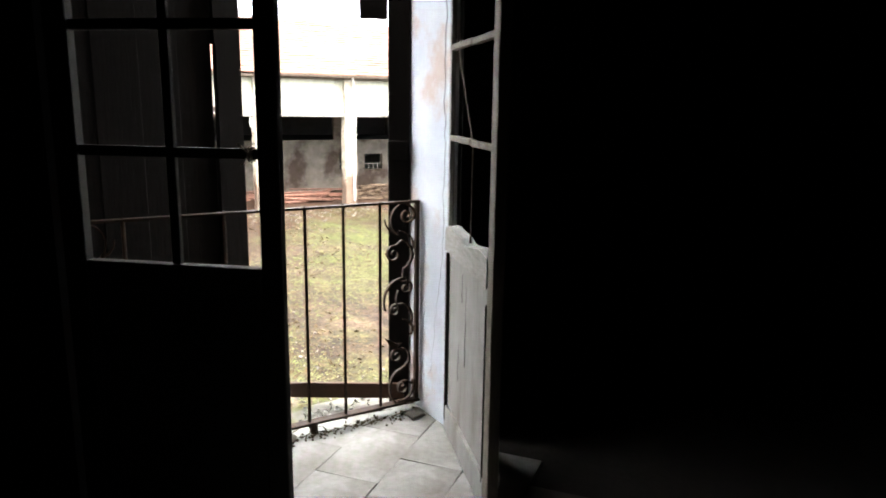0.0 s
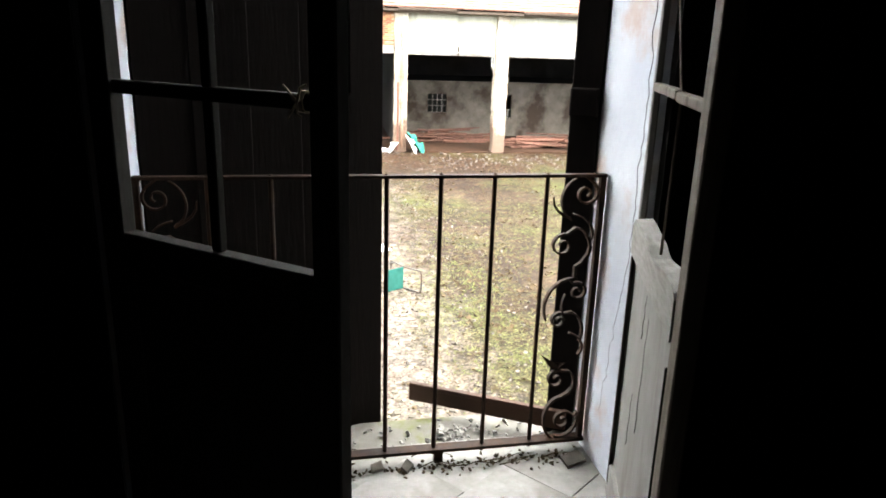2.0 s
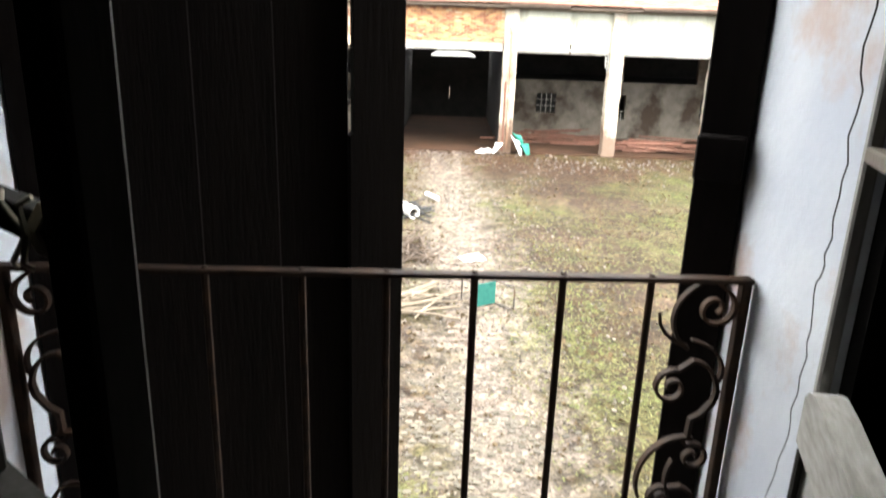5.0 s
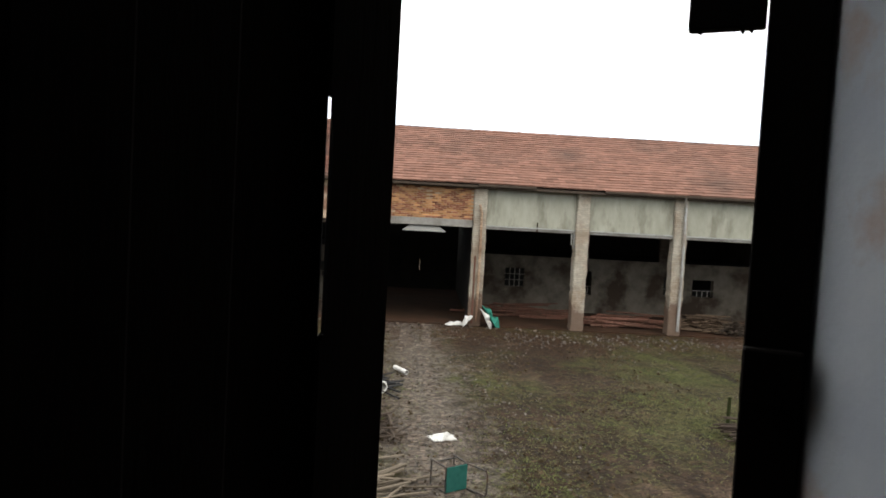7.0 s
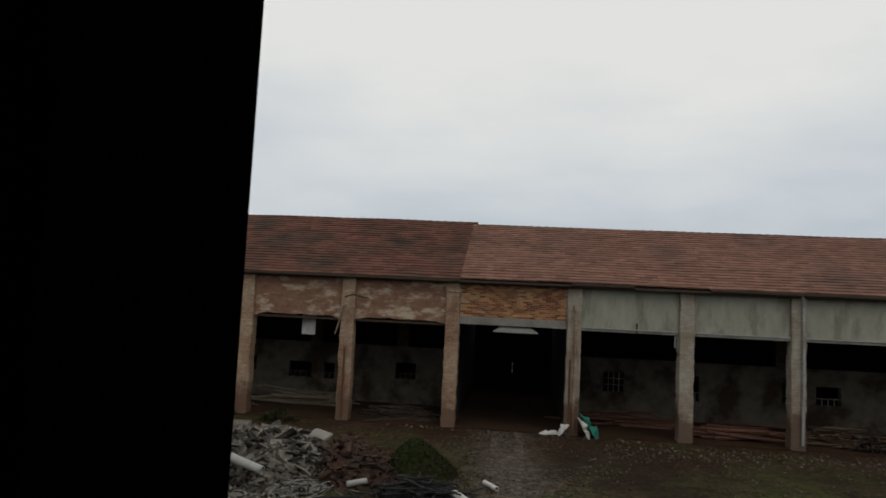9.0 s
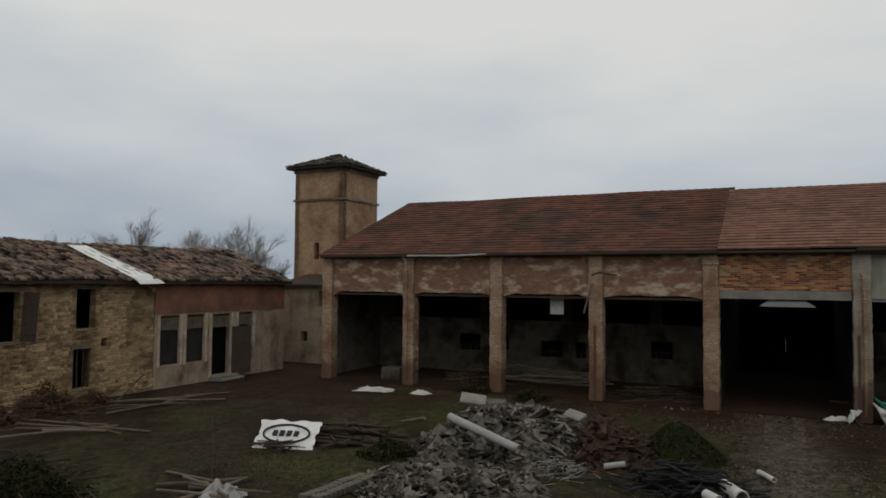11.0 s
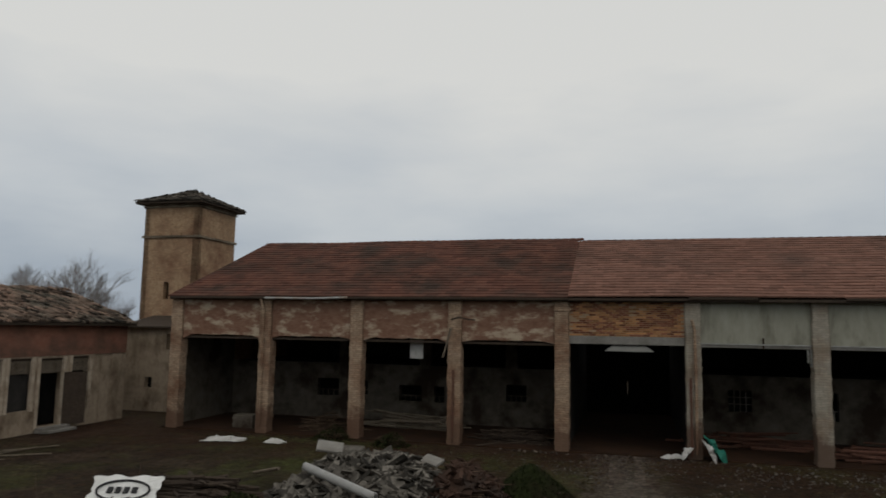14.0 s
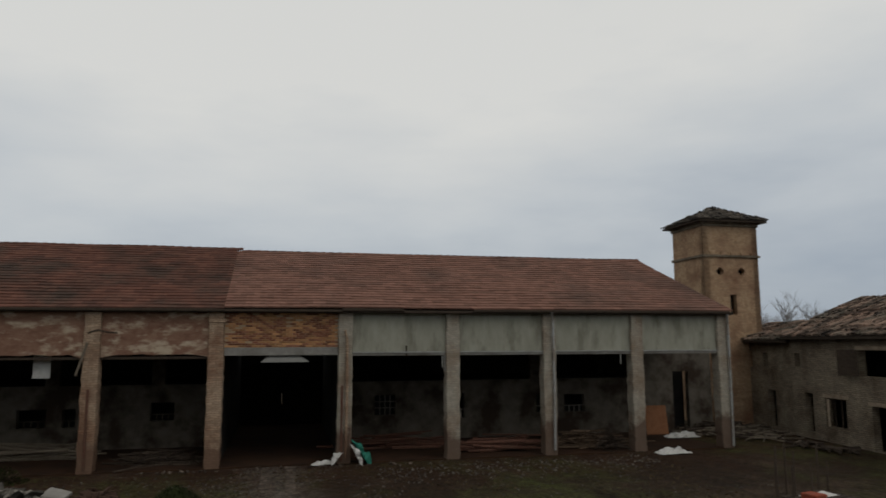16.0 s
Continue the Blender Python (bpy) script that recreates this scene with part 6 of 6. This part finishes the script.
def crumple(w, d, h, n=12, seed=0, rough=.25):
    """A crumpled sheet with thickness."""
    v, f = [], []
    for side in (0, 1):
        for j in range(n + 1):
            for i in range(n + 1):
                x, y = w * (i / n - .5), d * (j / n - .5)
                edge = 1 - max(abs(i / n - .5), abs(j / n - .5)) * 2
                wob = 1 + rough * 1.4 * noise.noise(Vector((i * 5 / n + seed, j * 5 / n, 1))) + rough * .7 * noise.noise(Vector((i * 14 / n + seed, j * 14 / n, 4)))
                z = h * (.12 + .88 * min(1, edge * 1.7)) * (.28 + 1.0 * abs(noise.noise(Vector((x * 2.2 + seed * 3, y * 2.2, seed)))) + .9 * abs(noise.noise(Vector((x * 6 + seed, y * 6, 3)))))
                v.append((x * wob, y * wob, z + side * .012))
    N = n + 1
    for j in range(n):
        for i in range(n):
            q = (j * N + i, j * N + i + 1, (j + 1) * N + i + 1, (j + 1) * N + i)
            f += [q[::-1], tuple(k + N * N for k in q)]
    ring = [i for i in range(N)] + [j * N + n for j in range(1, N)] + [n * N + i for i in range(n - 1, -1, -1)] + [j * N for j in range(n - 1, 0, -1)]
    for a, b in zip(ring, ring[1:] + ring[:1]):
        f.append((a, b, b + N * N, a + N * N))
    return Shape().add(v, f)


for x, y, w, d, h, rz, mat, lab, cat in (
        (-14.75, 26.2, 1.5, .75, .17, 10, M_WHITE, "crumpled white plastic sheet on the ground", "plastic sheet"), (-12.75, 26.4, .75, .5, .14, -10, M_WHITE, "small crumpled white bag on the ground", "bag"),
        (2.35, 27.5, .8, .4, .2, 20, M_WHITE, "white torn sacks against a pillar foot", "sack"), (.68, 12.95, .5, .32, .16, 20, M_WHITE, "white rag lying in the gravel", "rag"),
        (19.6, 30.1, 1.7, .7, .3, 5, M_WHITE, "white crumpled plastic sheet under the bay", "plastic sheet"), (16.3, 25.9, 1.3, .6, .28, 0, M_WHITE, "white plastic sacks before the barn", "sack"),
        (-7.95, 19.9, .95, .7, .35, 15, M_PIPEGREY, "pale broken slab on top of the heap", "slab"), (-10.6, 12.1, .9, .6, .3, 20, M_PIPEGREY, "pale torn sacks among boards", "sack"),
        (-5.0, 20.3, .8, .5, .25, -30, M_PIPEGREY, "pale flat slab on the heap", "slab"), (-1.7, 17.3, .45, .3, .25, 0, M_WHITE, "white scrap among black plastic", "rag"), (-1.0, 17.3, .4, .3, .25, 30, M_WHITE, "white scrap beside the drive", "rag"),
        (12.5, 12.2, .9, .5, .3, 0, M_WHITE, "white sheet beyond the pipe stack", "plastic sheet")):
    zz = .95 if cat == "slab" and y < 20 else .7 if cat == "slab" else .01
    if cat == "slab":
        shape = Shape().box(-w * .4, w * .4, -d * .4, d * .4, -.04, .04, Matrix.Rotation(.35, 4, 'X') @ Matrix.Rotation(.15, 4, 'Y'), b=.02)
    else:
        shape = crumple(w, d, h, 16, int(x * 7))
    solo(cat.replace(" ", "_"), shape, M_CONCRETE if cat == "slab" else mat, lab, cat, spot(x, y, rz, zz + (.15 if cat == "slab" else 0)))
for x, y, w, d, tip, mat, lab, cat in ((3.75, 27.4, 1.0, .8, 56, M_GREENTARP, "crumpled green tarpaulin draped against a pillar", "tarpaulin"), (3.56, 27.12, .8, .4, 62, M_WHITE, "torn white sack leaning on the pillar", "sack"), (2.88, 27.35, .55, .35, -50, M_WHITE, "white rag hanging on the pillar foot", "sack")):
    solo(cat, crumple(w, d, .3, 14, int(w * 9), .5), mat, lab, cat, spot(x, y, 0, w * .38) @ Matrix.Rotation(radians(tip), 4, 'Y'))
# blocks on and by the heap
solo("stone_block", Shape().box(-.38, .38, -.3, .3, 0, .55, b=.05), M_RUBBLE, "squared grey stone block behind the heap", "stone block", spot(-8.42, 23.3, 12))
solo("wooden_crate", Shape().box(-.5, .5, -.35, .35, 0, .6, b=.02).box(-.52, .52, -.37, .37, .15, .2).box(-.52, .52, -.37, .37, .42, .47), M_BACKWALL, "grey box standing in the open bay", "crate", spot(-15.6, 29.6, -5))
# white sign board resting on scrap
sg = thing("sign_board", "white dented sign with a black oval, lying tilted", "sign", spot(-12.3, 16.7, 12, .3) @ Matrix.Rotation(radians(40), 4, 'X'))
part("panel", crumple(1.75, 1.0, .1, 18, 3, .09), M_SHEET, sg)
for r, w in ((.0, .035),):
    ring = [(.68 * math.cos(a), .3 * math.sin(a), .09) for a in [2 * math.pi * k / 36 for k in range(37)]]
    part("oval", Shape().tube(ring, .03, sides=5, flat=1), M_INK, sg, "black painted oval")
for k in range(4):
    part("bar", Shape().box(-.4 + k * .21, -.26 + k * .21, -.09, .09, .085, .11), M_INK, sg, "black painted bar")
solo("door_panel", Shape().box(-.55, .55, -.03, .03, 0, 1.45, b=.01).box(-.5, .5, -.05, -.03, .1, .2), M_ORANGE, "orange brown board leaning in the bay", "board", spot(18.9, 31.0, -8) @ Matrix.Rotation(radians(-12), 4, 'X'))
solo("leaning_plank", Shape().tube([(-21.9, 19.4, .05), (-22.4, 21.2, .85)], .09, .08, 4, .4), M_WOODPALE, "pale plank leaning on the stone house", "plank")
solo("leaning_plank", Shape().tube([(-10.6, 20.5, .1), (-9.2, 19.2, .55)], .05, .05, 6), M_WOODPALE, "pale pole leaning on the rubble heap", "pole")

# red trolley with pipes
ct = thing("steel_trolley", "rusty red steel trolley frame among stacked pipes", "trolley", spot(8.55, 13.75, 5))
for x in (-.4, .4):
    for y in (-.3, .3):
        part("leg", Shape().box(x - .025, x + .025, y - .025, y + .025, 0, 1.12, b=.004), M_REDMETAL, ct)
part("side_panel", Shape().box(-.4, .4, -.325, -.30, .68, 1.0, b=.004), M_REDMETAL, ct)
part("side_panel", Shape().box(-.4, .4, .30, .325, .68, 1.0, b=.004), M_REDMETAL, ct)
part("shelf", Shape().box(-.4, .4, -.3, .3, .64, .67), M_REDMETAL, ct)
part("cross_bar", Shape().box(-.4, .4, -.31, -.28, .2, .24), M_REDMETAL, ct)
for x, y, h, mat, lab in ((7.35, 14.2, .75, M_MOSS, "green painted post leaning in the grass"), (7.9, 14.3, .6, M_WHITE, "white capped stake beside the pipes"), (8.0, 13.9, .9, M_WOODDARK, "dark stake beside the pipes"), (9.5, 13.6, 1.0, M_WOODDARK, "dark stake beside the trolley"), (9.9, 13.4, .8, M_WOODDARK, "short stake beside the trolley")):
    solo("stake", Shape().tube([(0, 0, 0), (.02, .01, h)], .045, .04, 7), mat, lab, "stake", spot(x, y), "stakes by the pipes")

M_DARKSTEEL = surf("dark chipped steel tube", (0.03, 0.03, 0.03), (0.06, 0.055, 0.05), 12, 0.6, 0.2, (0.10, 0.06, 0.04), 4, 0.4, 0.3)
# stakes and scrap farther along
pl = thing("pallet", "low pallet with red and white scrap among iron stakes", "pallet", spot(15.3, 17.2, 12))
for k in range(5):
    part("board", Shape().box(-.9, .9, -.55 + k * .25, -.40 + k * .25, .12, .15), M_WOODDARK, pl)
for y in (-.5, 0, .5):
    part("bearer", Shape().box(-.9, .9, y - .05, y + .05, 0, .12), M_WOODDARK, pl)
part("sheet", crumple(1.1, .5, .1, 8, 2, .1), M_WHITE, pl, "white crumpled sheet", m=Matrix.Translation((.1, .1, .15)))
part("box", Shape().box(-.7, -.25, -.4, .1, .15, .32, b=.02), M_REDMETAL, pl, "faded red box")
for k in range(9):
    x, y, h = 13.6 + rnd.uniform(0, 3.2), 16.6 + rnd.uniform(0, 1.6), rnd.uniform(.8, 1.6)
    solo("iron_stake", Shape().tube([(0, 0, 0), (rnd.uniform(-.04, .04), 0, h)], .034, .03, 6), M_WOODDARK, "thin dark iron stake standing in the mud", "stake", spot(x, y), "stakes round the pallet")
# overturned chair
ch = thing("garden_chair", "overturned metal chair with a faded teal seat", "chair", spot(.46, 10.6, 0, .23) @ Matrix(((0, .86, .51, 0), (0, .51, -.86, 0), (-1, 0, 0, 0), (0, 0, 0, 1))))
S = .21
for x in (-S, S):
    part("leg", Shape().tube([(x, -S, 0), (x, -S, .44)], .016, sides=7), M_DARKSTEEL, ch)
    part("leg", Shape().tube([(x, S + .05, 0), (x, S, .44), (x, S + .08, .85)], .016, sides=7), M_DARKSTEEL, ch)
    part("side_rail", Shape().tube([(x, -S, .43), (x, S, .43)], .015, sides=6), M_DARKSTEEL, ch)
    part("stretcher", Shape().tube([(x, -S, .12), (x, S + .03, .12)], .012, sides=6), M_DARKSTEEL, ch)
part("cross_rail", Shape().tube([(-S, -S, .43), (S, -S, .43)], .015, sides=6), M_DARKSTEEL, ch)
part("seat", Shape().box(-S, S, -S, S, .44, .46, b=.008), M_TEAL, ch, "faded teal sling seat")
part("back_loop", Shape().tube([(-S, S + .08, .85), (-S * .7, S + .085, .88), (S * .7, S + .085, .88), (S, S + .08, .85)], .015, sides=6), M_DARKSTEEL, ch)
part("foot_bar", Shape().tube([(-S, S + .05, .01), (S, S + .05, .01)], .014, sides=6), M_DARKSTEEL, ch)
part("foot_bar", Shape().tube([(-S, -S, .01), (S, -S, .01)], .014, sides=6), M_DARKSTEEL, ch)


# ---- evergreen scrub below the window wall ----
def scrub(x, y, r, h, n, seed, mat, label):
    """A low tangled shrub: bent stems under a loose cover of small leaves."""
    rg = random.Random(seed)
    t = thing("scrub", label, "shrub", spot(x, y), "scrub in the yard")
    st, lv_ = Shape(), Shape()
    for k in range(60):
        a, q = rg.uniform(0, 6.28), r * rg.random() ** .6
        px, py = math.cos(a) * q, math.sin(a) * q
        st.tube([(px * .5, py * .5, 0), (px * .8, py * .8, h * .5), (px, py, h * rg.uniform(.5, 1.05) * (1 - .5 * q / r))], .014, .004, 5)
    for k in range(n):
        a, q = rg.uniform(0, 6.28), r * rg.random() ** .5 * (1 + .2 * math.sin(k))
        px, py = math.cos(a) * q, math.sin(a) * q
        pz = h * max(.04, 1 - (q / r) ** 1.6) * rg.uniform(.25, 1.05) * (1 + .3 * noise.noise(Vector((px * 2, py * 2, seed))))
        l = rg.uniform(.03, .075)
        m = Matrix.Translation((px, py, pz)) @ Euler((rg.uniform(-1, 1), rg.uniform(-1, 1), rg.uniform(0, 6.3))).to_matrix().to_4x4()
        lv_.add([(-l, 0, 0), (0, -l * .45, .01), (l, 0, 0), (0, l * .45, .01)], [(0, 1, 2, 3)], m)
    tagged(part("stem_tangle", st, M_TWIG, t), kind="stuff")
    tagged(part("leaf_cover", lv_, mat, t), kind="stuff")


GREEN, BROWN = "dark green tangled shrub growing in the yard", "rust brown withered shrub at the stone house foot"
M_RUSTLEAF = surf("withered brown leaves", (0.045, 0.021, 0.010), (0.090, 0.046, 0.022), 8, 0.95, 0.3, island=0.5)
for x, y, r, h, n, seed, mat in ((-14.4, 9.9, 1.5, 1.0, 5200, 71, M_MOSS), (-9.2, 17.0, .8, .35, 1500, 72, M_MOSS), (-8.2, 27.1, .7, .55, 900, 73, M_MOSS), (-10.9, 28.0, .8, .5, 900, 74, M_MOSS),
                                 (-22.3, 16.9, 1.1, 1.1, 2600, 75, M_RUSTLEAF), (-22.4, 14.4, 1.2, 1.4, 3000, 76, M_RUSTLEAF), (-22.2, 18.6, .7, .6, 1100, 77, M_RUSTLEAF), (-24.2, 30.6, 1.0, .9, 1600, 78, M_MOSS)):
    scrub(x, y, r, h, n, seed, mat, GREEN if mat is M_MOSS else BROWN)


# ---- bare trees beyond the roofs ----
def bare_tree(x, y, h, seed, group):
    rg = random.Random(seed)
    t = thing("bare_tree", "leafless winter tree beyond the roofs", "tree", Matrix.Translation((x, y, 0)), group)
    trunk, twigs = Shape(), Shape()
    trunk.tube([(0, 0, 0), (.1, .05, h * .25), (0, .1, h * .5)], h * .016, h * .010, 8)
    def grow(p, d, l, r, lev):
        q = p + d * l
        (trunk if lev < 2 else twigs).tube([p, (p + q) / 2 + Vector((rg.uniform(-.06, .06) * l, rg.uniform(-.06, .06) * l, 0)), q], r, r * .6, 5 if lev < 2 else 3)
        if lev < 4:
            for k in range(5 if lev < 3 else 4):
                e = (d + Vector((rg.uniform(-.75, .75), rg.uniform(-.75, .75), rg.uniform(-.05, .55)))).normalized()
                grow(p + d * l * rg.uniform(.45, 1), e, l * rg.uniform(.5, .78), r * .55, lev + 1)
    for k in range(5):
        a = k * 1.26 + rg.uniform(-.3, .3)
        grow(Vector((0, .05, h * rg.uniform(.22, .5))), Vector((math.cos(a) * .55, math.sin(a) * .55, 1)).normalized(), h * .25, h * .0052, 0)
    part("trunk", trunk, M_BARK, t)
    part("crown", twigs, M_BARK, t)


for k, (x, y, h) in enumerate(((-52.5, 47, 11.0), (-48, 47, 10.2), (-45, 48, 10.0), (-42, 47, 10.2), (-39.8, 48, 10.0), (-36.3, 47, 7.6), (-61.5, 47, 9.2), (-66.5, 47, 8.8), (-72, 48, 9.2), (-57, 49, 9))):
    bare_tree(x, y, h, 40 + k, "trees behind the stone house")
for k, (x, y, h) in enumerate(((47, 55, 8.6), (51, 55, 8.2), (44, 56, 7.6), (58, 52, 8.6))):
    bare_tree(x, y, h, 60 + k, "trees behind the grey houses")
